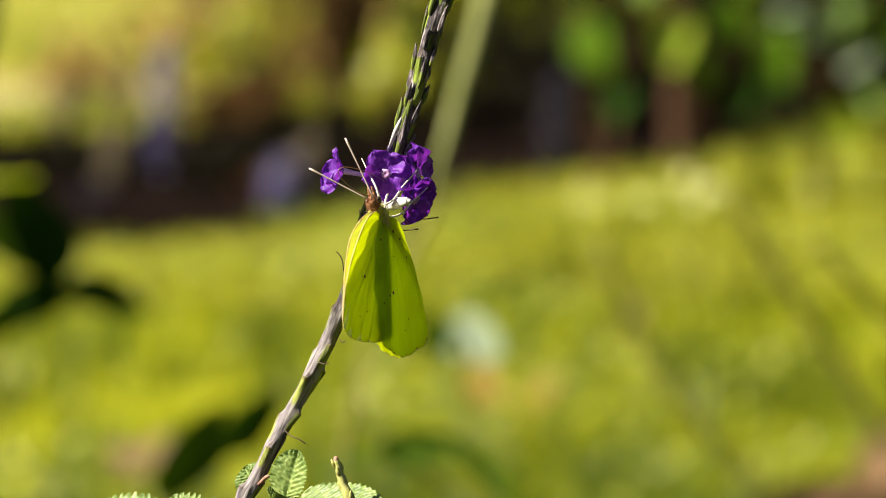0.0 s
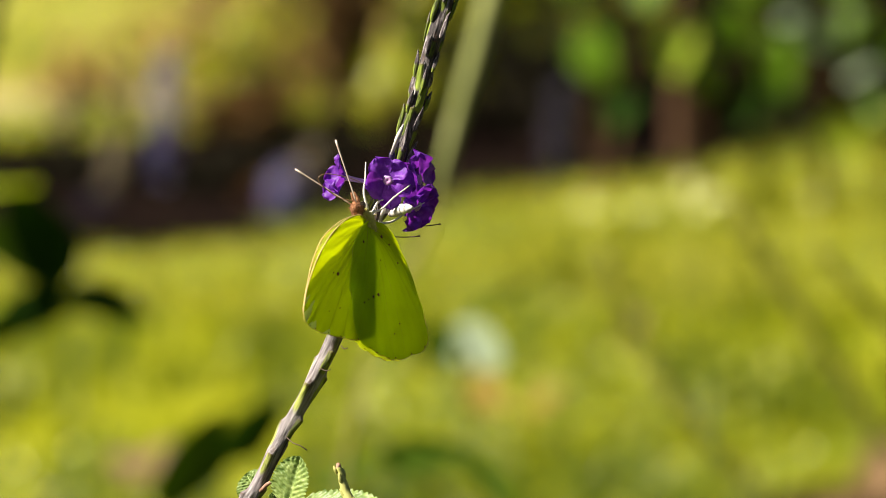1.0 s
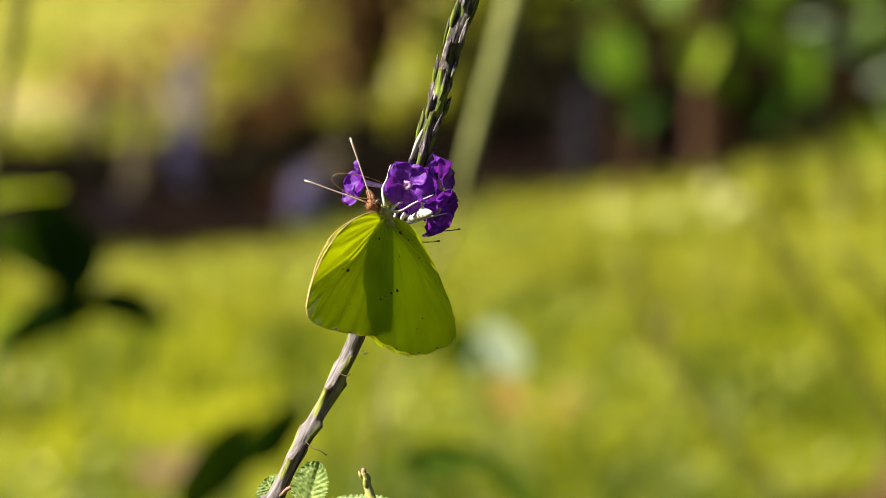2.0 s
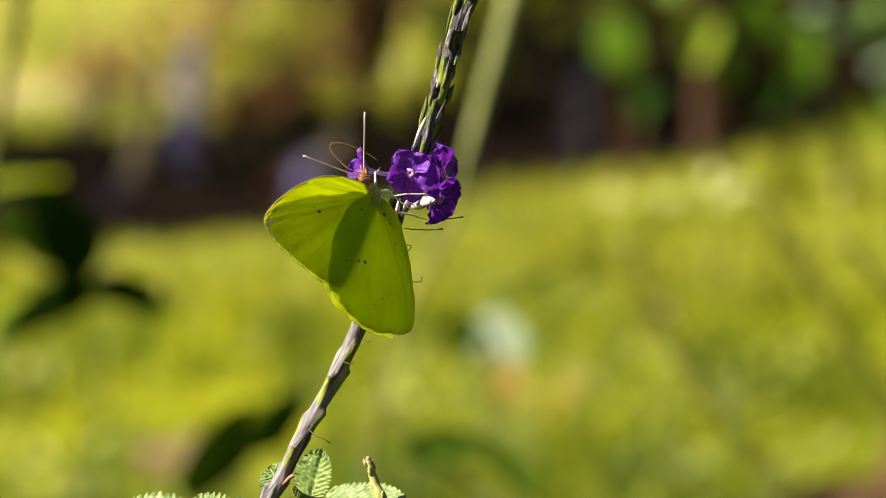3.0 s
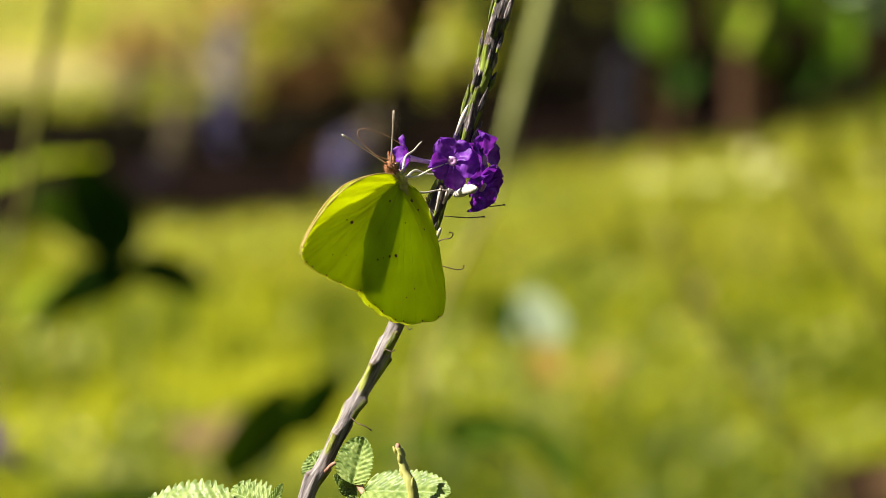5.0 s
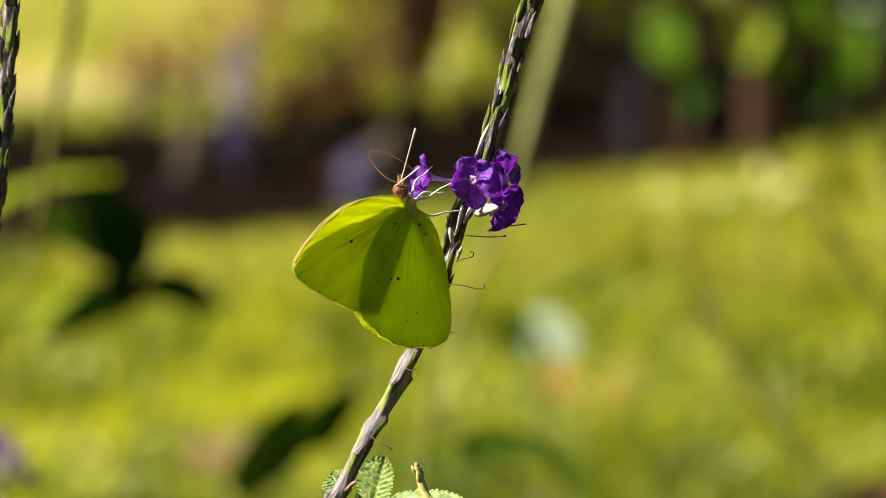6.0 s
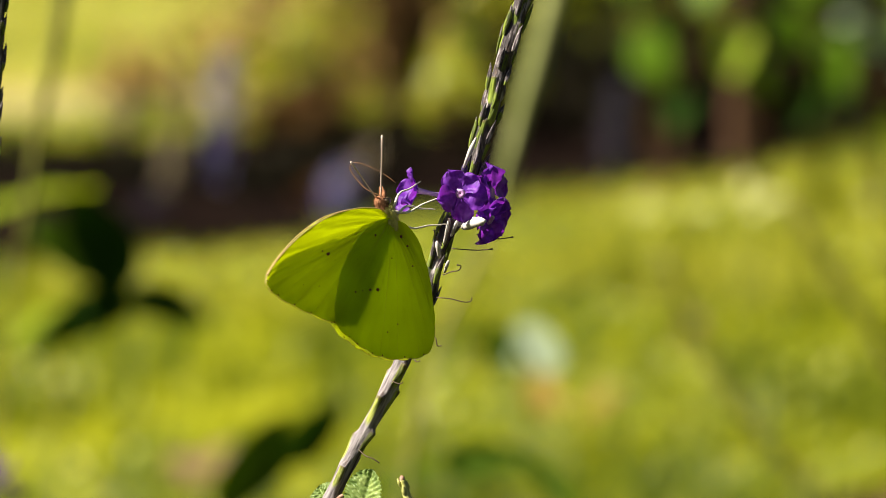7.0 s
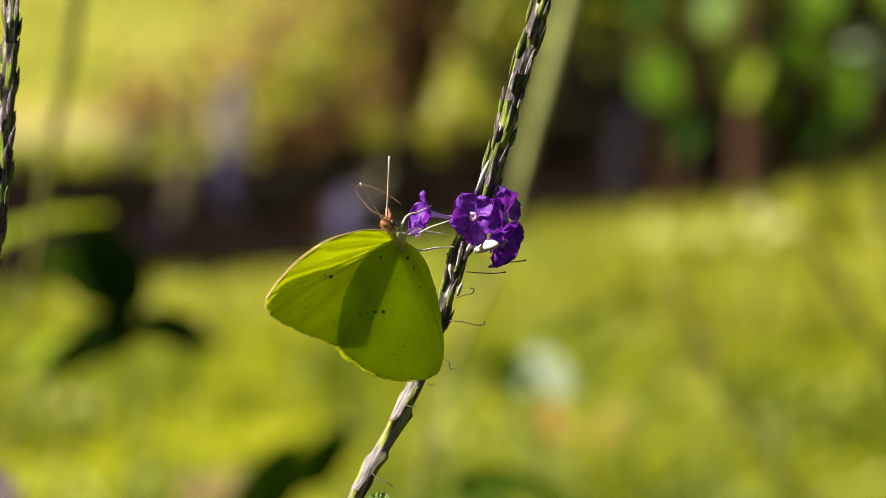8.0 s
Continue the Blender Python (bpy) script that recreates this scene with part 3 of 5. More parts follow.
def tree(place, stems, height, label, seed):
    """A young tree: leaning stems (width, lean at knee height, lean at the top), limbs and an uneven crown."""
    rng = random.Random(seed)
    ob = thing("tree", (place[0], place[1], 0), label, "tree", "young trees in the flower bed")
    clumps = []
    for width, knee, top in stems:
        bm = bmesh.new()
        pts = spline([(knee * -.1, 0, -0.1), (knee * .35, 0.01, .12), (knee, 0.02, .36), (knee * 1.6 + top * .2, 0.04, height * .4), (top, 0.1, height * .75)], 16)
        tube(bm, pts, [width * .5 * (1.3 if i == 0 else 1.12 if i == 1 else 1 - i / 20) for i in range(16)], 14, 0.25)
        part("trunk", bm, M_BARK, ob)
        for k in range(5):
            a = k * 2.4 + rng.uniform(-.3, .3)
            s = pts[10 + k % 5]
            e = s + Vector((math.cos(a) * .8, math.sin(a) * .8, rng.uniform(.4, .9)))
            bm = bmesh.new()
            tube(bm, spline([s, (s + e) / 2 + Vector((0, 0, -.1)), e], 6), [.03, .026, .022, .017, .012, .006], 6)
            part("limb", bm, M_BARK, ob)
            clumps.append((e, (.6, .6, .4), 160))
    cloud_part("crown", clumps, 0.10, M_SHRUB, ob, seed)
    return ob


def blossom_spike(place, height, width, upper, lower, label, seed, lean=0.02):
    """A thin flower stalk with whorls of small blossoms, paler towards the tip, and a few leaves."""
    ob = thing("flower_spike", (place[0], place[1], 0), label, "flower", "flower spikes in the bed")
    bm = bmesh.new()
    tube(bm, spline([(0, 0, -0.02), (lean * .3, 0, height * .5), (lean, 0, height)], 8), 0.004, 6)
    part("stalk", bm, M_FARSTEM, ob)
    whorls = [(Vector((lean * f, 0, height * f)), (width * .5 * (1.25 - f * .6), width * .45, height * .08), 54) for f in (.2, .32, .44, .56, .68, .8, .92, 1.0)]
    cloud_part("upper_blossom", whorls[4:], 0.024, upper, ob, seed, 0.0)
    cloud_part("lower_blossom", whorls[:4], 0.024, lower, ob, seed + 2, 0.0)
    # Foot leaves take the shade-coloured shrub leaf too.
    cloud_part("foliage", [(Vector((0, 0, height * .12)), (width * .8, width * .6, height * .12), 20)], 0.05, M_SHADESHRUB, ob, seed + 5)
    return ob


tree((-0.205, 14.155), [(0.145, -0.07, -0.4), (0.11, 0.0, -0.1)], 4.2, "young tree with two brown leaning trunks in the mulched bed", 3)
tree((0.548, 13.242), [(0.070, 0.0, 0.05)], 3.6, "slender tree with a reddish brown trunk in the bed", 4)

# Low mounds whose leaf colour carries the shade lying on the bed.
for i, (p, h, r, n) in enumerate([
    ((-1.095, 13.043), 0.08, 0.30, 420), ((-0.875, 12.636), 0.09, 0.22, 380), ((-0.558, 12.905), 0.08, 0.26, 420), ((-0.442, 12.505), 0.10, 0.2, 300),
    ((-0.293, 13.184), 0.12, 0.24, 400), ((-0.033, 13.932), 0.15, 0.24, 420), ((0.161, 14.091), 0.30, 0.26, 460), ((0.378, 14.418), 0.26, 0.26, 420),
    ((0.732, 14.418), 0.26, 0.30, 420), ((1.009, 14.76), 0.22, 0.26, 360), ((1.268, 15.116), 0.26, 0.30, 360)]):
    shrub("low_shrub", p, h, r, n, 0.05, M_SHADESHRUB, "low shrub with the bed's shade put into its leaf colour", 20 + i)
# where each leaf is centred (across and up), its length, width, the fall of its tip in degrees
# Leaves meant as shaded take a darker leaf colour than their neighbours.
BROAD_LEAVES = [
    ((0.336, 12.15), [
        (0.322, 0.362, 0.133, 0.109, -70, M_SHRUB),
        (0.383, 0.252, 0.103, 0.086, -60, M_SHADELEAF),
        (0.285, 0.525, 0.109, 0.092, -80, M_SHADELEAF),
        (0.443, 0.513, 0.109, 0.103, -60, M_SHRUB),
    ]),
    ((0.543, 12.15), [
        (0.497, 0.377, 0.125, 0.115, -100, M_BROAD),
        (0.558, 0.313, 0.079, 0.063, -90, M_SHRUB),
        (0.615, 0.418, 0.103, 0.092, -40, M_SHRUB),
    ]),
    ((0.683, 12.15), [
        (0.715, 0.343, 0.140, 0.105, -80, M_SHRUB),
        (0.649, 0.258, 0.115, 0.092, -110, M_SHADELEAF),
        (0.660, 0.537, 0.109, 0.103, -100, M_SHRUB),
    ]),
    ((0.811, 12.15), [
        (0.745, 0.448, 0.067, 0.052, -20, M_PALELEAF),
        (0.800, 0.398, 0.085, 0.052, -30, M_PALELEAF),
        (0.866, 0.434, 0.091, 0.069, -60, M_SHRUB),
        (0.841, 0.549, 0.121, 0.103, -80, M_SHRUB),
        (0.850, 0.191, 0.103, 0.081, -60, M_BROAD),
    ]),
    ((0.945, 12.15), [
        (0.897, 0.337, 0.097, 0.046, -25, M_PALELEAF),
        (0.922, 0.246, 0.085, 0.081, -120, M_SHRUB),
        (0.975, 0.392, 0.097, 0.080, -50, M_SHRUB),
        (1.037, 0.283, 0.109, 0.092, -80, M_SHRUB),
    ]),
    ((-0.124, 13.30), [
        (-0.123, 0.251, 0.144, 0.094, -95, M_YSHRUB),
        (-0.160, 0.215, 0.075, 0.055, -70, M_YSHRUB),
        (-0.084, 0.337, 0.079, 0.062, -80, M_SHADELEAF),
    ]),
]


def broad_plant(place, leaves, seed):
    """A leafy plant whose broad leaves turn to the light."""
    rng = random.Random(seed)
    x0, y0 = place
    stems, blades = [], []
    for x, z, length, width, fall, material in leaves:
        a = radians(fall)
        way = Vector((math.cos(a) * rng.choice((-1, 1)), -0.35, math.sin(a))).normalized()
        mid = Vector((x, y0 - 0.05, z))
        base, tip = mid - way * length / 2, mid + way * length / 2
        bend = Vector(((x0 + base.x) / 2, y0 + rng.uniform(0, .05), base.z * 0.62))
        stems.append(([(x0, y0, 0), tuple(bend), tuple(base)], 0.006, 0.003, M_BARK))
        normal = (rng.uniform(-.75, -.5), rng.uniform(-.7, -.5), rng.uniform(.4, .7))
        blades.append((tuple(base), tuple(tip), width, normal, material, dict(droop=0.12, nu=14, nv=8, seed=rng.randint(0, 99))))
    weed((x0, y0, 0), "leafy plant in the bed, broad leaves coloured as lit or shaded", stems, blades,
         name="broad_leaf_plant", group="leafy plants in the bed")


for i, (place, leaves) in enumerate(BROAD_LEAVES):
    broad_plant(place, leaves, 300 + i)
# Shade-coloured shrubs added to darken the gaps between the broad leaves.
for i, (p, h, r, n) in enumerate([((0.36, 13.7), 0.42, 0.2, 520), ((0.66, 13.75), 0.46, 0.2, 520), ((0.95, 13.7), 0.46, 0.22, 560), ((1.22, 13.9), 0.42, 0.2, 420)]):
    shrub("shade_shrub", p, h, r, n, 0.055, M_SHADESHRUB, "dense shrub added behind the leafy plants, coloured as deep shade", 170 + i)
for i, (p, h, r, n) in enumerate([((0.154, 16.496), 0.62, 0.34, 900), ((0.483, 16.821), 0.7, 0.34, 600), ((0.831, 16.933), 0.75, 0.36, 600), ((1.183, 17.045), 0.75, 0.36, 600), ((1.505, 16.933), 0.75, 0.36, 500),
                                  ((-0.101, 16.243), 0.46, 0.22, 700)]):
    shrub("tall_shrub", p, h, r, n, 0.06, M_SHADESHRUB, "tall shrub at the back of the bed, leaves coloured as shade", 140 + i)
shrub("yellowing_shrub", (-0.131, 13.746), 0.22, 0.085, 120, 0.06, M_YSHRUB, "small shrub with yellow-green and orange leaves", 61)
shrub("yellowing_shrub", (-0.42, 15.488), 0.46, 0.24, 170, 0.06, M_YSHRUB, "yellow-green shrub beside the sandy path", 66)
shrub("brown_shrub", (-0.54, 13.9), 0.13, 0.11, 170, 0.05, M_BROWNSHRUB, "low shrub with brown withered leaves before the path", 74)
shrub("brown_shrub", (-0.42, 13.85), 0.15, 0.11, 200, 0.05, M_BROWNSHRUB, "low shrub with brown withered leaves before the path", 75)
shrub("dry_shrub", (-0.578, 15.394), 0.44, 0.24, 170, 0.06, M_DRYSHRUB, "dry brown-leaved shrub beside the sandy path", 69)
shrub("dry_shrub", (-0.755, 15.3), 0.26, 0.22, 60, 0.06, M_DRYSHRUB, "dry brown-leaved shrub beside the sandy path", 70)
shrub("dry_shrub", (-0.935, 14.76), 0.16, 0.14, 150, 0.06, M_DRYSHRUB, "dry brown-leaved shrub beside the sandy path", 71)
shrub("yellowing_shrub", (-0.014, 15.681), 0.42, 0.20, 130, 0.07, M_YSHRUB, "yellow-green shrub at the back of the bed", 73)
shrub("brown_shrub", (-0.27, 14.06), 0.62, 0.11, 300, 0.06, M_BROWNSHRUB, "shrub with brown withered leaves beside the tree trunk", 72)
shrub("yellowing_shrub", (-0.48, 14.335), 0.29, 0.13, 120, 0.06, M_YSHRUB, "yellow-green shrub beside the tree trunk", 68)
shrub("dry_shrub", (-0.289, 15.208), 0.24, 0.18, 160, 0.06, M_DRYSHRUB, "dry brown-leaved shrub beside the sandy path", 67)
shrub("yellowing_shrub", (-0.536, 15.488), 0.18, 0.30, 170, 0.07, M_YSHRUB, "low yellow-green shrub beside the sandy path", 62)

SPIKE_KINDS = [(M_LILAC, M_VIOLET, "pale lilac flower spike in front of dark mulch"), (M_BEIGE, M_BEIGE, "dry beige flower spike in front of dark mulch"),
               (M_DIMLILAC, M_DIMLILAC, "faded greyish flower spike in front of dark mulch"), (M_RUSTSPIKE, M_RUSTSPIKE, "short rust-brown seed spike in front of dark mulch")]
for i, (x, y, h, w, k) in enumerate([(-0.634, 12.65, 0.31, 0.046, 0), (-0.742, 12.50, 0.15, 0.030, 1), (-0.763, 12.00, 0.06, 0.045, 2), (-0.315, 12.30, 0.13, 0.036, 1), (-0.350, 11.95, 0.12, 0.070, 0), (0.250, 12.95, 0.22, 0.050, 2), (0.874, 14.60, 0.07, 0.050, 2), (-0.926, 13.90, 0.12, 0.040, 1), (-0.797, 14.20, 0.16, 0.030, 1), (-0.439, 12.40, 0.05, 0.030, 3)]):
    blossom_spike((x, y), h, w, *SPIKE_KINDS[k], 80 + i)


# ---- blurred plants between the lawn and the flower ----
# Shade and sun are put into these leaves by choice of leaf colour.
weed((-0.541, 4.127, 0), "tall weed with drooping broad leaves, coloured as shaded and as lit",
     [([(-0.541, 4.127, 0), (-0.5215, 4.0981, 0.4885), (-0.4763, 4.1150, 0.6764), (-0.4164, 4.1200, 0.7071), (-0.3517, 4.1250, 0.7217), (-0.3335, 4.1250, 0.7458)], 0.006, 0.003, M_SHADELEAF)],
     [((-0.3343, 4.1200, 0.7403), (-0.3797, 4.0900, 0.8269), 0.062, (0.4, -0.9, 0.05), M_SHADELEAF, dict(droop=0.1)),
      ((-0.3443, 4.1300, 0.7493), (-0.4198, 4.1200, 0.8005), 0.042, (0.3, -0.95, 0.1), M_HALFSHADELEAF, dict(droop=0.1)),
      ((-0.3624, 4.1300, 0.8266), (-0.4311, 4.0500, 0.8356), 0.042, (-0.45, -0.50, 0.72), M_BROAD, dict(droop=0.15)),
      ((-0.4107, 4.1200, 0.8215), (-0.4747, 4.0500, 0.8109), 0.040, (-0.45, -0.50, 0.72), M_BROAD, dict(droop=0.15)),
      ((-0.3303, 4.1200, 0.7273), (-0.3981, 4.0600, 0.7250), 0.048, (0.1, -0.70, 0.70), M_SHADELEAF, dict(droop=0.55)),
      ((-0.3373, 4.1200, 0.7303), (-0.2714, 4.0700, 0.7369), 0.043, (0.1, -0.70, 0.70), M_SHADELEAF, dict(droop=0.38)),
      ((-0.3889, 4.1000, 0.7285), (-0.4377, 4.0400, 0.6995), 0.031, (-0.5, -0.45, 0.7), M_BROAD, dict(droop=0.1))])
# The arching blades get their shade from the darkened leaf colours.
weed((-0.204, 3.809, 0), "weed with an arching leaf above the lawn, coloured as shaded",
     [([(-0.204, 3.809, 0), (-0.2139, 3.7765, 0.4907), (-0.2233, 3.7868, 0.5891)], 0.003, 0.0015, M_HALFSHADELEAF)],
     [((-0.2219, 3.7900, 0.5942), (-0.1611, 3.7500, 0.6576), 0.017, (0.3, -0.9, 0.2), M_HALFSHADELEAF, dict(droop=-0.10)),
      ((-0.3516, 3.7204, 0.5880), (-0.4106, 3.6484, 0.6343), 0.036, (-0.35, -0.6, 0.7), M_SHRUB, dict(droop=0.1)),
      ((-0.1824, 3.7700, 0.6336), (-0.1346, 3.7400, 0.6909), 0.038, (0.25, -0.95, 0.0), M_SHADELEAF, dict(droop=0.05)),
      ((-0.2385, 3.8106, 0.5856), (-0.1856, 3.7960, 0.6753), 0.041, (0.3, -0.8, 0.3), M_HALFSHADELEAF, dict(droop=-0.10)),
      ((-0.2223, 3.7834, 0.5563), (-0.3715, 3.6254, 0.6264), 0.066, (-0.2, -0.5, 0.8), M_HALFSHADELEAF, dict(droop=0.2))])
# Shade on the two long blades comes from the half-dark leaf colour.
weed((0.073, 2.337, 0), "weed with long narrow green leaves, two coloured as shaded",
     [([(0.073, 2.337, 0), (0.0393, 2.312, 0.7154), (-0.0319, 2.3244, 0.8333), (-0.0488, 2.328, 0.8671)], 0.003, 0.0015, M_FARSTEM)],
     [((-0.0386, 2.3244, 0.8333), (0.0105, 2.3051, 0.8411), 0.020, (0.4, -0.85, 0.2), M_HALFSHADELEAF, dict(droop=0.05)),
      ((0.0027, 2.3254, 0.8428), (0.0472, 2.2714, 0.8069), 0.018, (0.6, -0.75, 0.3), M_HALFSHADELEAF, dict(droop=0.05)),
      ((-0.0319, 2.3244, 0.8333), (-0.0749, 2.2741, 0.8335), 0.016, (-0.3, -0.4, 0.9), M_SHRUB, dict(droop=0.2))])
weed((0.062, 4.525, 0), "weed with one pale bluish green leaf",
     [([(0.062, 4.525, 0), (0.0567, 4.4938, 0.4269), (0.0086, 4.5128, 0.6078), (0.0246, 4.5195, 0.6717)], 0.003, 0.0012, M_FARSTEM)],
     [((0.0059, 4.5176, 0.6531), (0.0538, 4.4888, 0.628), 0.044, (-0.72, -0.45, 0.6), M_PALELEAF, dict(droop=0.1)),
      ((-0.0021, 4.5184, 0.6611), (-0.0101, 4.45, 0.6317), 0.030, (0.3, -0.7, 0.5), M_HALFSHADELEAF, dict(droop=0.2)),
      ((0.0246, 4.5201, 0.677), (0.1288, 4.3926, 0.7073), 0.030, (0.1, -0.4, 0.9), M_HALFSHADELEAF, dict(droop=-0.25))])
weed((-0.074, 2.238, 0), "tall pale green spike of another porterweed",
     [([(-0.074, 2.238, 0), (-0.0739, 2.22, 0.6172), (-0.0541, 2.24, 0.8667), (-0.0106, 2.25, 0.9772), (-0.0046, 2.25, 1.0004)], 0.0015, 0.0026, M_PETIOLE),
      ([(-0.0046, 2.25, 1.0004), (-0.0010, 2.25, 1.0154), (0.0036, 2.25, 1.0303), (0.0102, 2.25, 1.0552), (0.0172, 2.25, 1.0783), (0.0257, 2.25, 1.1097), (0.0359, 2.25, 1.1460), (0.0480, 2.25, 1.1954)], 0.0030, 0.0074, M_FARSTEM)], [])
weed((-0.298, 1.939, 0), "tall pale green spike of another porterweed",
     [([(-0.298, 1.939, 0), (-0.2893, 1.9089, 0.7069), (-0.2711, 1.9311, 0.9181), (-0.2635, 1.9397, 0.9995)], 0.0012, 0.0009, M_PETIOLE),
      ([(-0.2635, 1.9397, 0.9995), (-0.2572, 1.9428, 1.0296), (-0.2526, 1.9463, 1.0628), (-0.2444, 1.9508, 1.105), (-0.2359, 1.9565, 1.1593), (-0.2332, 1.9612, 1.2046)], 0.0011, 0.0054, M_OLIVESTEM)], [])
weed((0.431, 3.531, 0), "tall thin olive weed stems leaning over the lawn",
     [([(0.431, 3.531, 0), (0.4085, 3.5045, 0.581), (0.3461, 3.5152, 0.683), (0.2747, 3.5269, 0.7939), (0.219, 3.5362, 0.8826)], 0.0055, 0.0042, M_OLIVESTEM)], [])
weed((0.358, 4.127, 0), "tall thin olive weed stems leaning over the lawn",
     [([(0.358, 4.127, 0), (0.3077, 4.0981, 0.4885), (0.2278, 4.1106, 0.6077), (0.1678, 4.1205, 0.7021), (0.1379, 4.1284, 0.7766)], 0.0055, 0.0042, M_OLIVESTEM)], [])
weed((0.438, 2.934, 0), "tall thin olive weed stems leaning over the lawn",
     [([(0.438, 2.934, 0), (0.3987, 2.915, 0.7125), (0.3045, 2.929, 0.8452), (0.2574, 2.9347, 0.8998)], 0.0045, 0.003, M_OLIVESTEM)], [])


def blossom_head(origin, top, label, seed):
    ob = thing("weed_plant", origin, label, "flower", "tall weeds before the lawn")
    stalk(ob, [(0, 0, -0.02), Vector(rel(top, origin)) * .5, rel(top, origin)], 0.003, 0.002, M_FARSTEM)
    cloud_part("blossom", [(Vector(rel(top, origin)), (.010, .010, .008), 40)], 0.012, M_PURPLE, ob, seed, 0.0)


blossom_head((-0.253, 1.542, 0), (-0.2478, 1.5307, 0.935), "weed with a small purple blossom head", 5)



def fallen_leaf(place, length, turn, material, label):
    ob = leaf_mesh("fallen_leaf", length, length * 0.6, material, 0.05, 9, length * .02, -0.25, 0.5, turn, 12, 8)
    o = new("fallen_leaf", ob)
    o.matrix_basis = pose(place[0], place[1], 0.085, 0, 0, 0) @ pose(0, 0, 0, 26, -22, 0) @ pose(0, 0, 0, 0, 0, turn)
    tagged(o, label, "leaf", "fallen leaves on the lawn")
    bm = bmesh.new()
    tube(bm, [(-length * .25, 0, -.006), (0, 0, 0.002), (length * .3, 0, 0.004)], length * .012, 6)
    part("leaf_stalk", bm, material, o)


M_BROWNLEAF = mat_leaf("brown_leaf", (0.13, 0.075, 0.03), (0.24, 0.15, 0.075), (0.2, 0.12, 0.04), 0.2, 30.0, 0.6, 0.2)
M_RUSTLEAF = mat_leaf("rust_leaf", (0.17, 0.10, 0.015), (0.29, 0.18, 0.03), (0.26, 0.15, 0.015), 0.25, 30.0, 0.6, 0.2)
# Pale leaf colour that stands in for sun glints on the lawn.
M_GLINTLEAF = mat_leaf("glint_leaf", (0.56, 0.58, 0.18), (0.72, 0.73, 0.32), (0.5, 0.5, 0.1), 0.3, 30.0, 0.5, 0.3)
for p, s, a, m, lab in (
    ((-0.449, 7.469), 0.085, 20, M_BROWNLEAF, "curled pinkish brown leaf lying on the lawn"),
    ((-0.441, 7.632), 0.06, 130, M_BROWNLEAF, "curled pinkish brown leaf lying on the lawn"),
    ((0.599, 7.285), 0.12, 60, M_BROWNLEAF, "curled pinkish brown leaf lying on the lawn"),
    ((0.581, 7.311), 0.08, 200, M_BROWNLEAF, "curled pinkish brown leaf lying on the lawn"),
    ((0.08, 8.304), 0.085, 100, M_RUSTLEAF, "dry orange-brown leaf lying on the lawn"),
    ((0.123, 8.241), 0.07, 10, M_RUSTLEAF, "dry orange-brown leaf lying on the lawn"),
    ((0.313, 9.225), 0.06, 60, M_BROWNLEAF, "curled pinkish brown leaf lying on the lawn"),
    ((0.447, 11.653), 0.065, 200, M_GLINTLEAF, "pale straw-yellow leaf put for a sun glint on the lawn"),
    ((0.5, 11.792), 0.055, 60, M_GLINTLEAF, "pale straw-yellow leaf put for a sun glint on the lawn"),
    ((0.329, 11.596), 0.05, 250, M_GLINTLEAF, "pale straw-yellow leaf put for a sun glint on the lawn"),
    ((0.267, 11.428), 0.05, 20, M_GLINTLEAF, "pale straw-yellow leaf put for a sun glint on the lawn"),
    ((0.586, 11.745), 0.06, 150, M_GLINTLEAF, "pale straw-yellow leaf put for a sun glint on the lawn"),
    ((0.521, 11.428), 0.04, 90, M_GLINTLEAF, "pale straw-yellow leaf put for a sun glint on the lawn"),
    ((0.784, 11.886), 0.05, 250, M_GLINTLEAF, "pale straw-yellow leaf put for a sun glint on the lawn")):
    fallen_leaf(p, s, a, m, lab)


# ---- the flowering spike in focus ----
def bract_mesh(seed, flat, material=M_BRACT):
    """A pointed, keeled scale along +z that hugs the stem; y points outward."""
    rng = random.Random(seed)
    bm = bmesh.new()
    rings = []
    for j in range(8):
        u = j / 7
        w = 0.00115 * (math.sin(math.pi * min(1, u * 0.86 + 0.16)) ** 0.8) + 0.00007
        h = flat * 0.0009 * math.sin(math.pi * min(1, 0.12 + u * 0.84)) + 0.00006
        cy = 0.0008 * u ** 3 * (0.3 + rng.uniform(0, .9)) - 0.0002
        cx = 0.0003 * math.sin(u * 4 + seed)
        ring = []
        for k in range(9):
            a = 2 * math.pi * k / 9
            keel = 1 + (0.45 if k == 2 else 0) * (1 - u)
            ring.append(bm.verts.new((cx + w * math.cos(a), cy + h * math.sin(a) * keel, u * 0.0088)))
        rings.append(ring)
    for a, b in zip(rings, rings[1:]):
        for k in range(9):
            bm.faces.new((a[k], a[(k + 1) % 9], b[(k + 1) % 9], b[k]))
    bm.faces.new(rings[-1])
    return finish("bract", bm, material)


BRACTS = [bract_mesh(s, 1.0) for s in range(4)]
YOUNG_BRACTS = [bract_mesh(s, 1.0, M_YOUNG) for s in range(3)]
FLAT_BRACTS = [bract_mesh(s + 9, 0.55) for s in range(3)]


def along(pts, s):
    """Place and direction at arc length s of a fine polyline."""
    for a, b in zip(pts, pts[1:]):
        d = (b - a).length
        if s <= d:
            return a + (b - a) * (s / d), (b - a).normalized()
        s -= d
    return pts[-1], (pts[-1] - pts[-2]).normalized()


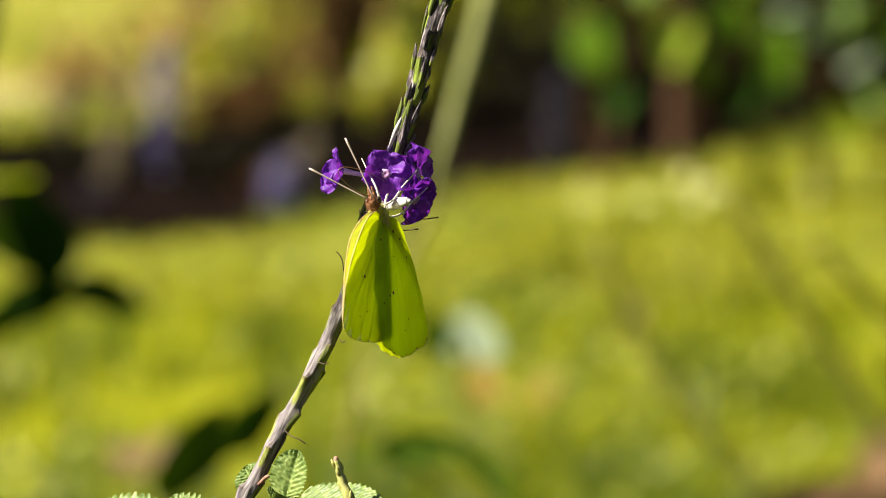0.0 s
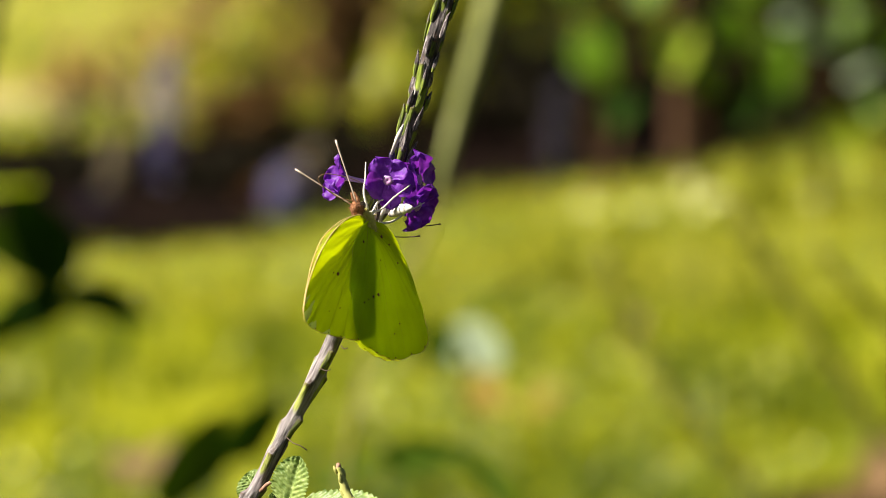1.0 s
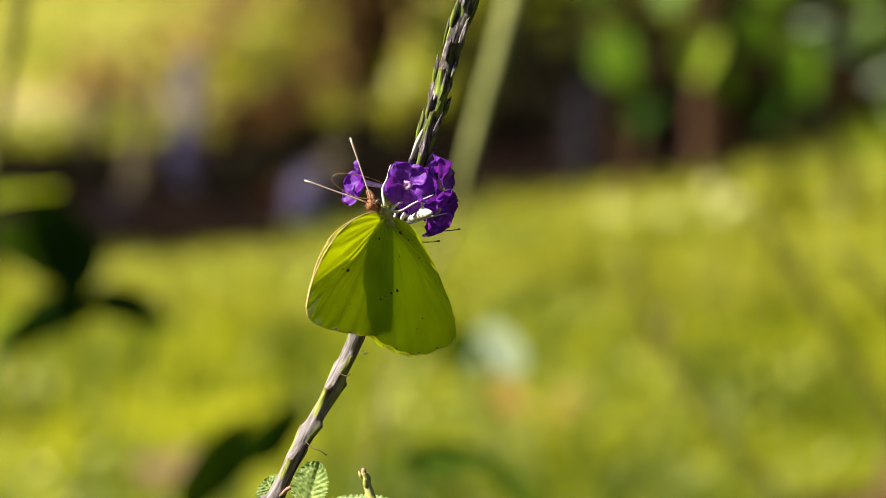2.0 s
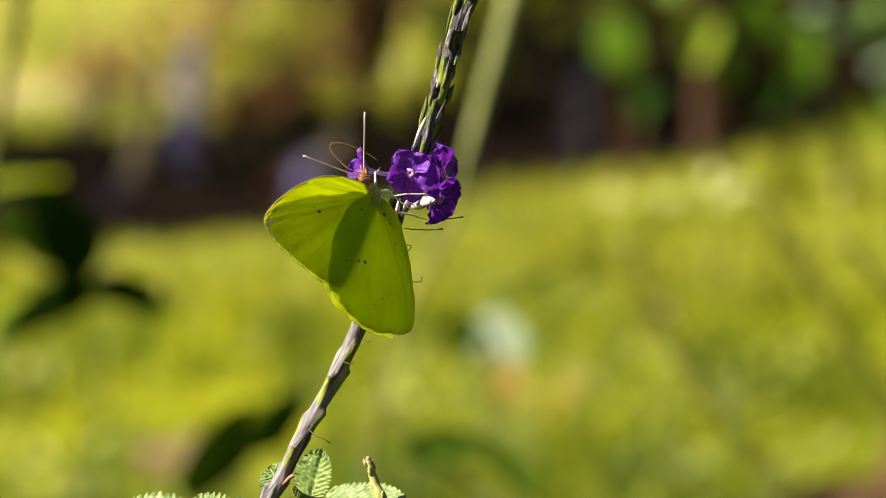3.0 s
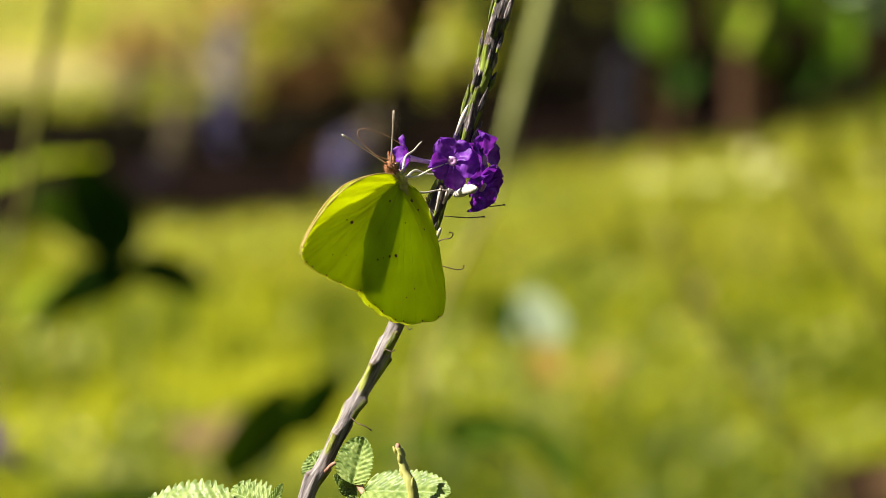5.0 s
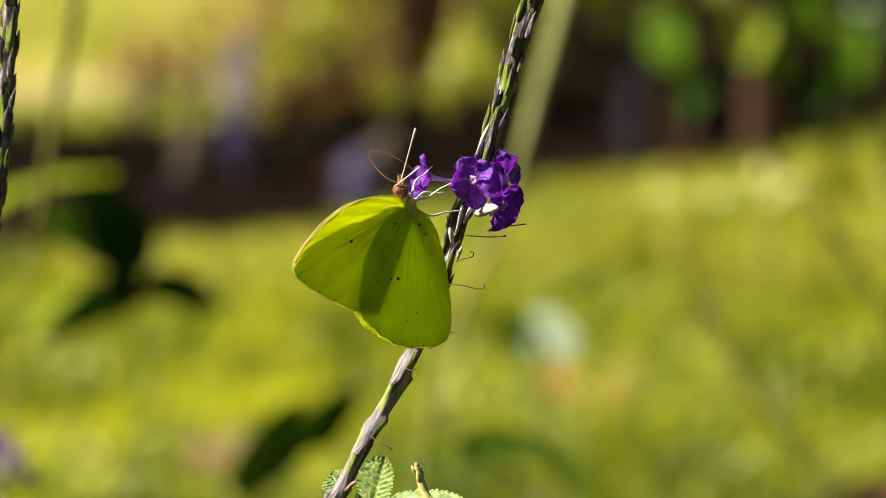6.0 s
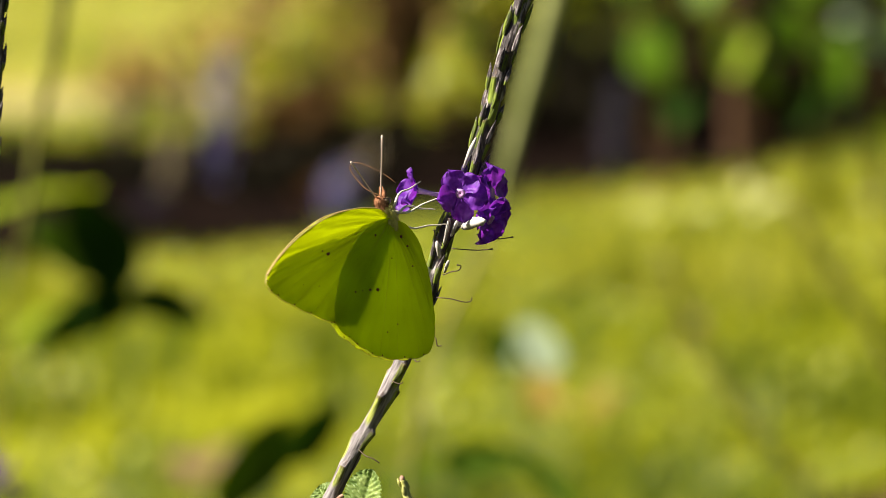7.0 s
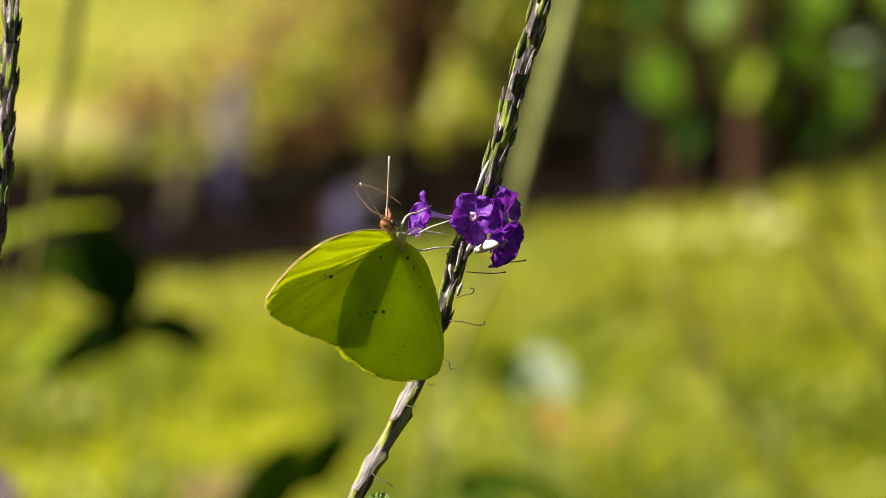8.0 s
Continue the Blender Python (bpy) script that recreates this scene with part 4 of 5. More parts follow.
def spike(parent, pts, start, end, step, radius, seed, low=0.0, out=3.0):
    """Bracts in a spiral on the stem between two heights; below low they are flat and spaced."""
    rng = random.Random(seed)
    n, s = 0, 0.0
    total = sum((b - a).length for a, b in zip(pts, pts[1:]))
    while s < total:
        p, d = along(pts, s)
        side = d.orthogonal().normalized()
        a = n * 2.39996 + rng.uniform(-.25, .25)
        nrm = (Matrix.Rotation(a, 3, d) @ side).normalized()
        old = p.z < low
        if start < p.z < end:
            z = (d + nrm * math.tan(radians(rng.uniform(0, 3) if old else out * rng.uniform(.2, 1.5)))).normalized()
            y = (nrm - z * nrm.dot(z)).normalized()
            m = Matrix((y.cross(z), y, z)).transposed().to_4x4()
            m.translation = p + nrm * radius * (0.72 if old else 0.76)
            m = m @ Matrix.Diagonal((rng.uniform(.36, .70), rng.uniform(.35, .75), rng.uniform(.50, .85), 1))
            part("bract", (FLAT_BRACTS if old else BRACTS)[n % (3 if old else 4)], M_BRACT, parent, "", m)
        n += 1
        s += step * (1.55 if old else 1.0) * rng.uniform(.85, 1.15)


def ridged_stem(pts, radii, nodes, young_from, segs=30):
    """A stem with clasping scale bases: each node (arc length, angle, length, height, greenness) swells
    upward over its length and ends in a sunken scar."""
    bm = bmesh.new()
    green = bm.verts.layers.float.new("green")
    scar = bm.verts.layers.float.new("scar")
    young = bm.verts.layers.float.new("young")
    along_ = bm.verts.layers.float_vector.new("along")
    side, arc, rings = None, 0.0, []
    for i, p in enumerate(pts):
        d = (pts[min(i + 1, len(pts) - 1)] - pts[max(i - 1, 0)]).normalized()
        if side is None:
            side = d.orthogonal().normalized()
        side = (side - d * side.dot(d)).normalized()
        up = d.cross(side)
        if i:
            arc += (p - pts[i - 1]).length
        near = [q for q in nodes if -0.0020 < q[0] + q[2] - arc < q[2]]
        ring = []
        for k in range(segs):
            a = 2 * math.pi * k / segs
            swell, g, dark = 0.0, 0.0, 0.0
            for s0, a0, length, high, gr in near:
                off = (a - a0 + math.pi) % (2 * math.pi) - math.pi
                u = (arc - s0) / length
                wide = 0.62 - 0.22 * max(0, min(1, u))
                spread = math.exp(-(off / wide) ** 4)
                if u <= 1:
                    swell = max(swell, high * spread * u ** 1.4)
                    g = max(g, gr * spread * min(1, u * 2.2))
                    dark = max(dark, 0.8 * spread * math.exp(-((u - 0.97) / .05) ** 2))
                else:
                    f = 1 - (arc - s0 - length) / 0.0020
                    swell = max(swell, high * spread * f ** 2 * (1.3 - 0.6 * math.exp(-(off / .34) ** 2)))
                    dark = max(dark, math.exp(-((off + .25 - .5 * f) / .16) ** 2) * min(1, 3 * f * (1 - f)) * 0.9)
            r = radii[i] + swell + 0.00022 * noise.noise(Vector((math.cos(a) * 2.2, math.sin(a) * 2.2, arc * 260)))
            v = bm.verts.new(p + (side * math.cos(a) + up * math.sin(a)) * r)
            v[along_] = (math.cos(a) * r, math.sin(a) * r, arc)
            v[green], v[scar], v[young] = g, dark, max(0.0, min(1.0, (arc - young_from) / 0.012))
            ring.append(v)
        rings.append(ring)
    for a, b in zip(rings, rings[1:]):
        for k in range(segs):
            bm.faces.new((a[k], a[(k + 1) % segs], b[(k + 1) % segs], b[k]))
    bm.faces.new(rings[-1])
    return bm


def stem_nodes(first, last, seed, young_from):
    """Nodes in a spiral between two arc lengths, closer and longer towards the young end."""
    rng = random.Random(seed)
    out, s, n = [], first, 0
    while s < last:
        young = s > young_from
        out.append((s, (n * 2.39996 + rng.uniform(-.3, .3)) % 6.283, rng.uniform(.0062, .0090), rng.uniform(.0005, .0010) * (0.7 if young else 1.25),
                    rng.choice((0.12, 0.42, 0.62)) if young else rng.choice((0.0, 0.40, 0.55))))
        s += rng.uniform(.0016, .0026) if young else rng.uniform(.0028, .0046)
        n += 1
    return out


def petal_mesh(seed, length, width):
    """A rounded, ruffled lobe along +x, face up."""
    rng = random.Random(seed)
    ph = rng.uniform(0, 6)
    bm = bmesh.new()
    rows = []
    for i in range(13):
        u = i / 12
        grow = min(1, u / 0.5)
        half = width / 2 * (0.30 + 0.70 * grow * grow * (3 - 2 * grow)) * (1 if u < .6 else math.sqrt(max(0.02, 1 - ((u - .6) / .402) ** 2.4)))
        row = []
        for j in range(13):
            v = 2 * j / 12 - 1
            x = length * (u - 0.10 * u * (1 - math.cos(v * 1.6)) - (0.07 * math.exp(-(v / .16) ** 2) if u > .8 else 0) * (u - .8) * 5)
            z = length * (0.13 * u * u * math.sin(v * 4.5 + ph) + 0.10 * abs(v) * u - 0.22 * u * u + 0.05 * math.sin(v * 9 + ph * 2) * u ** 3)
            z += length * (0.08 * noise.noise(Vector((u * 3, v * 3, seed))) + 0.05 * u * noise.noise(Vector((u * 7, v * 8, seed + 3))))
            row.append(Vector((x, v * half, z)))
        rows.append(row)
    sheet(bm, rows)
    return finish("petal", bm, M_PETAL)


PETALS = [petal_mesh(s, 0.0062, 0.0064) for s in range(5)]


def flower(parent, root, centre, facing, scale, roll, tube_mat, seed, spread=70.0, lobes=5):
    """A five-lobed corolla with its tube from root to centre, facing a way; in the parent's space."""
    rng = random.Random(seed)
    c, f = Vector(centre), Vector(facing).normalized()
    bm = bmesh.new()
    pts = spline([root, (Vector(root) * .45 + c * .55) - f * 0.0012, c - f * 0.0008, c], 9)
    tube(bm, pts, [f * scale for f in (.0005, .0005, .00055, .0006, .0006, .0007, .0008, .0010, .0014)], 10, 0.15)
    ob = part("flower", bm, tube_mat, parent, "violet five-lobed flower with a pale throat")
    turn = frame_of(f, (0, 0, 1))
    turn.translation = c
    for k in range(lobes):
        a = radians(roll + k * 72 + rng.uniform(-13, 13))
        tilt = radians(90 - spread + rng.uniform(-16, 12))
        m = turn @ Matrix.Rotation(a, 4, "Z") @ Matrix.Translation((0.0009 * scale, 0, 0)) @ Matrix.Rotation(-tilt, 4, "Y")
        m = m @ Matrix.Rotation(radians(rng.uniform(-22, 22)), 4, "X") @ Matrix.Diagonal((scale * rng.uniform(.78, 1.12), scale * rng.uniform(.78, 1.15), scale * rng.uniform(.8, 1.5), 1))
        part("petal", PETALS[(k + seed) % 5], M_PETAL, ob, "", m)
    bm = bmesh.new()
    ring = []
    for k in range(10):
        a = 6.283 * k / 10
        ring.append((math.cos(a), math.sin(a)))
    sheet(bm, [[turn @ Vector((x * r * scale, y * r * scale, z * scale)) for x, y in ring + ring[:1]] for r, z in
               ((.00005, .0001), (.0003, .00038), (.0006, .00050), (.0009, .00048), (.0012, .00030))])
    part("throat", bm, M_THROAT, ob, "pinkish lilac throat")
    return ob


def dry_style(parent, pts, r=0.00013):
    bm = bmesh.new()
    tube(bm, spline(pts, 12), [r] * 11 + [r * 1.9], 6)
    part("dry_style", bm, M_HAIR, parent)


def porterweed():
    base = (-0.054, 0.05, 0)
    ob = thing("porterweed", base, "flowering porterweed spike with violet blossoms", "plant", "porterweed plants")
    R = lambda p: Vector(rel(p, base))
    pts = spline([(0, 0, -0.03), R((-0.05953, -0.00011, 1.00766)), R((-0.05491, -0.00761, 1.10847)), R((-0.04733, -0.00654, 1.13775)), R((-0.04164, -0.00529, 1.14971)), R((-0.03673, -0.00427, 1.15936)), R((-0.03194, -0.00339, 1.16772)), R((-0.02638, -0.00223, 1.17878)),
                  R((-0.02095, -0.0008, 1.19241)), R((-0.01759, 0.00053, 1.20502)), R((-0.01151, 0.00191, 1.21814)), R((-0.00931, 0.00272, 1.22585)), R((-0.00621, 0.00373, 1.2355)), R((-0.00388, 0.00472, 1.24489)), R((0.00013, 0.0061, 1.25801)),
                  R((0.00362, 0.00725, 1.26894)), R((0.00854, 0.00907, 1.2863)), R((0.01242, 0.01164, 1.31074))], 620)
    arc = [0.0]
    for p, q in zip(pts, pts[1:]):
        arc.append(arc[-1] + (q - p).length)
    at = lambda z: arc[min(range(len(pts)), key=lambda i: abs(pts[i].z - z))]
    radii = [0.0028 - 0.00108 * min(1, a / at(1.15)) - 0.00045 * max(0, (a - at(1.27)) / .04) for a in arc]
    part("rachis", ridged_stem(pts, radii, stem_nodes(at(1.12), arc[-1], 12, at(1.182)), at(1.176)), M_RACHIS, ob, "grey-mauve and green ridged stem")
    spike(ob, pts, 1.1850, 1.3101, 0.0017, 0.0029, 5, low=1.1963, out=2.2)
    # flowers
    flower(ob, R((-0.01215, 0.00064, 1.21371)), R((-0.01295, -0.01065, 1.21827)), (-0.12, -0.97, 0.14), 0.95, 36, M_TUBE, 1, 74)
    flower(ob, R((-0.0101, 0.0034, 1.218)), R((-0.00600, -0.00066, 1.2176)), (0.93, -0.36, 0.06), 1.10, 0, M_TUBE, 2, 80)
    flower(ob, R((-0.01382, -0.00045, 1.21005)), R((-0.0064, -0.0033, 1.21163)), (0.72, -0.58, -0.36), 0.98, 8, M_WHITE, 3, 60)
    flower(ob, R((-0.01347, 0.00365, 1.21563)), R((-0.02297, -0.00112, 1.21803)), (-0.90, -0.25, 0.16), 0.90, 20, M_TUBE, 4, 28)
    # pale calyx, buds
    for p, q, r, m, nm in (((-0.01237, -0.00398, 1.21001), (-0.00742, -0.01527, 1.21253), .0011, M_WHITE, "calyx"), ((-0.01239, -0.00026, 1.22145), (-0.01187, -0.00099, 1.2241), .0007, M_BUD, "bud"),
                           ((-0.00801, -9e-05, 1.21832), (-0.00632, -0.00181, 1.22107), .0007, M_BUD, "bud"), ((-0.01291, -0.00169, 1.21264), (-0.0149, -0.00829, 1.21676), .0005, M_LEG, "calyx"),
                           ((-0.01676, -0.00450, 1.20598), (-0.01546, -0.00550, 1.21217), 0.0004, M_PALE, "calyx"),
                           ((-0.01779, -0.00450, 1.20300), (-0.01842, -0.00550, 1.20699), 0.0005, M_PALE, "calyx"),
                           ((-0.01664, -0.00450, 1.19963), (-0.01559, -0.00550, 1.20259), 0.0004, M_PALE, "calyx"),
                           ((-0.01223, -0.00450, 1.22364), (-0.00938, -0.00550, 1.23070), 0.0005, M_PALE, "calyx"),
                           ((-0.01508, -0.00450, 1.20793), (-0.01352, -0.00550, 1.21191), 0.0004, M_PALE, "calyx")):
        bm = bmesh.new()
        a, b = R(p), R(q)
        tube(bm, spline([a, (a + b) / 2 + Vector((0, -.0006, .0003)), b], 7), [r * f for f in (.6, .9, 1, 1.1, 1.1, .9, .35)], 10, 0.2)
        part(nm, bm, m, ob, "creamy white calyx" if m == M_WHITE else "")
    for c in ([(-0.01497, -0.0025, 1.20493), (-0.01212, -0.00352, 1.20478), (-0.00889, -0.00453, 1.20475), (-0.00567, -0.0055, 1.20511)],
              [(-0.01704, -0.00313, 1.1989), (-0.01496, -0.00405, 1.19978), (-0.0134, -0.00501, 1.20014), (-0.01288, -0.0059, 1.20127), (-0.01378, -0.00587, 1.20152)],
              [(-0.01858, -0.00367, 1.19377), (-0.01535, -0.00469, 1.19362), (-0.01212, -0.00477, 1.19285), (-0.01058, -0.00475, 1.19311), (-0.01045, -0.00467, 1.19388)],
              [(-0.01962, -0.00459, 1.18504), (-0.01857, -0.00565, 1.18451), (-0.01831, -0.00581, 1.18297), (-0.01728, -0.00581, 1.18297)],
              [(-0.03673, -0.00527, 1.15936), (-0.03472, -0.00745, 1.15783), (-0.03302, -0.00851, 1.15732), (-0.03147, -0.00862, 1.15629)],
              [(-0.02271, -0.00351, 1.19531), (-0.02296, -0.00426, 1.19772), (-0.02373, -0.0041, 1.19926), (-0.02438, -0.00405, 1.19978)],
              [(-0.01729, -0.00243, 1.20558), (-0.01855, -0.00521, 1.2078), (-0.01905, -0.00603, 1.20956)],
              [(-0.02375, -0.00513, 1.17991), (-0.02296, -0.0062, 1.17925), (-0.02218, -0.00618, 1.17951)],
              [(-0.01665, -0.0023, 1.20686), (-0.01543, -0.00703, 1.20966), (-0.01567, -0.00875, 1.21241)],
              [(-0.00931, 0.00082, 1.20785), (-0.00504, -0.00028, 1.20692), (-0.00103, -0.00123, 1.2074)],
              [(-0.02865, -0.00567, 1.17477), (-0.02696, -0.00673, 1.17425), (-0.02605, -0.00669, 1.17464)]):
        dry_style(ob, [R(p) for p in c])
    # crinkled leaves on the lower stem
    kw = dict(cren=0.16, bullate=0.0006, nu=72, nv=28, blunt=2.5)
    for b, t, w, nrm, kk in (
        ((-0.03564, -0.01300, 1.14462), (-0.03254, -0.01250, 1.15534), 0.0096, (-0.52, -0.78, 0.34), dict(droop=-0.05, teeth=14, seed=1)),
        ((-0.03268, -0.01850, 1.14361), (-0.01350, -0.03700, 1.14658), 0.0098, (-0.30, -0.66, 0.68), dict(droop=0.05, teeth=16, seed=2)),
        ((-0.04264, 0.00150, 1.14462), (-0.04626, 0.00500, 1.14911), 0.0072, (-0.35, -0.80, 0.35), dict(droop=0.20, teeth=9, seed=3)),
        ((-0.06323, -0.01300, 1.13680), (-0.09126, 0.00200, 1.13294), 0.0185, (-0.745, -0.30, 0.64), dict(droop=0.10, teeth=17, seed=4, bullate=0.0010, cren=0.20)),
        ((-0.05417, -0.01050, 1.13877), (-0.06476, -0.00150, 1.14162), 0.0080, (-0.745, -0.30, 0.64), dict(droop=0.10, teeth=8, seed=5, cren=0.34, bullate=0.0008)),
        ((-0.05506, -0.01100, 1.13755), (-0.05101, -0.01180, 1.14431), 0.0028, (-0.50, -0.75, 0.40), dict(droop=-0.10, teeth=6, seed=6)),
        ((-0.06227, -0.01400, 1.13981), (-0.06789, -0.01800, 1.13482), 0.0060, (-0.35, -0.80, 0.20), dict(droop=0.20, teeth=8, seed=10)),
        ((-0.03945, -0.01000, 1.14653), (-0.03515, -0.01250, 1.14091), 0.0044, (0.70, -0.65, -0.10), dict(droop=0.12, teeth=9, seed=7)),
        ((-0.03500, -0.01300, 1.14176), (-0.03741, -0.01500, 1.13556), 0.0036, (-0.35, -0.80, 0.30), dict(droop=0.10, teeth=9, seed=8)),
        ((-0.03849, -0.01250, 1.14221), (-0.03601, -0.00850, 1.14710), 0.0032, (0.60, -0.75, 0.10), dict(droop=0.15, teeth=8, seed=9))):
        leaf_at(ob, R(b), R(t), w, nrm, M_LEAF, **{**kw, **kk})
    for a, b, c, m in (
        ((-0.04198, -0.00750, 1.14669), (-0.04008, -0.01050, 1.14894), (-0.03842, -0.01000, 1.14900), M_NODE),
        ((-0.03888, -0.00750, 1.14800), (-0.03662, -0.01000, 1.14575), (-0.03464, -0.01200, 1.14422), M_NODE),
        ((-0.04745, -0.00750, 1.13389), (-0.05214, -0.01000, 1.13531), (-0.05443, -0.01050, 1.13904), M_PETIOLE),
        ((-0.04823, -0.00750, 1.13232), (-0.05598, -0.01100, 1.13376), (-0.06297, -0.01300, 1.13693), M_PETIOLE)):
        stalk(ob, [R(a), R(b), R(c)], 0.0005, 0.0004, m, "petiole", 8)
    stalk(ob, [R((-0.03488, -0.01250, 1.14559)), R((-0.03382, -0.01400, 1.14373)), R((-0.03216, -0.01900, 1.14265))], 0.0007, 0.0009, M_NODE, "petiole", 8, 10, 0.35)
    return ob


porterweed()


def young_shoot():
    """A thin budding spike on a stalk of its own, which the wind sways."""
    ob = thing("porterweed_shoot", (-0.075, -0.020, 0), "thin yellow-green budding porterweed shoot", "plant", "porterweed plants")
    stalk(ob, [(0, 0, -0.03), (0.004, 0.004, 0.6), (0.022, 0.012, 1.0), (0.03819, 0.00910, 1.09508)], 0.0016, 0.0009, M_PETIOLE)
    tip = spline([(0.03819, 0.00910, 1.09508), (0.05150, -0.01242, 1.12977), (0.05464, -0.01690, 1.14455), (0.05274, -0.01621, 1.15109), (0.05122, -0.01569, 1.15613)], 40)
    bm = bmesh.new()
    tube(bm, tip, [0.0010 + 0.0004 * math.sin(math.pi * min(1, i / 39 * 1.05)) - 0.0004 * (i / 39) ** 2 for i in range(40)], 14, 0.2)
    part("young_spike", bm, M_YOUNG, ob, "thin green budding spike")
    for n in range(15):
        k = 8 + 2 * n
        d = (tip[k] - tip[k - 1]).normalized()
        nrm = Matrix.Rotation(n * 2.4, 3, d) @ d.orthogonal().normalized()
        z = (d + nrm * .02).normalized()
        y = (nrm - z * nrm.dot(z)).normalized()
        m = Matrix((y.cross(z), y, z)).transposed().to_4x4()
        m.translation = tip[k] + nrm * .0008
        part("bract", YOUNG_BRACTS[n % 3], M_YOUNG, ob, "", m @ Matrix.Diagonal((.50, .45, .42 - .012 * n, 1)))
    bm = bmesh.new()
    ball(bm, tip[-1], (0.00062, 0.00062, 0.0010), tip[-1] - tip[-2], 12, 8, 0.4)
    part("bud", bm, M_NODE, ob, "blunt pinkish brown tip")
    return ob


SHOOT = young_shoot()


def second_spike():
    """A bare spike of the neighbouring plant, in the same plane."""
    base = (-0.161, 0.05, 0)
    ob = thing("porterweed", base, "spent porterweed spike without blossoms", "plant", "porterweed plants")
    R = lambda p: Vector(rel(p, base))
    pts = spline([(0, 0, -0.03), R((-0.14606, 0.00538, 1.05982)), R((-0.13241, 0.03221, 1.1621)), R((-0.12644, 0.03637, 1.20164)), R((-0.12379, 0.0388, 1.22471)), R((-0.12247, 0.04108, 1.24646)), R((-0.12167, 0.04302, 1.26491)), R((-0.12141, 0.04551, 1.28864))], 260)
    total = sum((q - p).length for p, q in zip(pts, pts[1:]))
    radii = [0.0024 - 0.0008 * min(1, i / 120) for i in range(len(pts))]
    part("rachis", ridged_stem(pts, radii, stem_nodes(total - .15, total, 31, total - .15), total - .15, 20), M_RACHIS, ob)
    spike(ob, pts, 1.1898, 1.2889, 0.0017, 0.0025, 8)


second_spike()


# ---- the butterfly ----
FORE = [(0, 0), (2.9, 2.5), (9.9, 3.2), (18.9, 2.2), (27.5, -0.8), (34.5, -4.6), (38.9, -7.8), (41.0, -10.2), (40.4, -12.4), (37.4, -14.7),
        (32.3, -17.4), (26.7, -19.9), (21.6, -21.9), (15.6, -22.9), (10.5, -17.0), (5.5, -10.5), (0.2, -3.4)]
HIND = [(-0.2, -0.4), (1.8, 0.2), (8.4, -1.9), (13.7, -5.8), (17.9, -10.7), (20.5, -15.7), (21.6, -21.0), (20.4, -23.9), (16.9, -26.6), (13.1, -28.9),
        (9.1, -30.7), (4.0, -31.7), (-2.0, -31.9), (-5.8, -30.9), (-8.8, -27.5), (-9.5, -23.6), (-9.6, -18.4), (-9.0, -11.8), (-6.8, -5.6), (-3.0, -1.5)]


def wing_point(u, e, side, lift):
    """A point of the blade: e is the margin point, u runs from the root to it."""
    x, z = -e.x * u, e.z * u
    r = math.hypot(x, z)
    camber = side * (lift + 0.0009 * math.sin(min(1, r / 0.034) * math.pi) * (0.8 + 0.4 * noise.noise(Vector((x * 90, 2, z * 90)))) - 0.0004 * (r / 0.034) ** 2)
    bulge = 0.0017 * math.exp(-((e.x * u + 0.004) / 0.0055) ** 2) * min(1, u * 3.5)
    return Vector((x, camber + side * bulge, z))


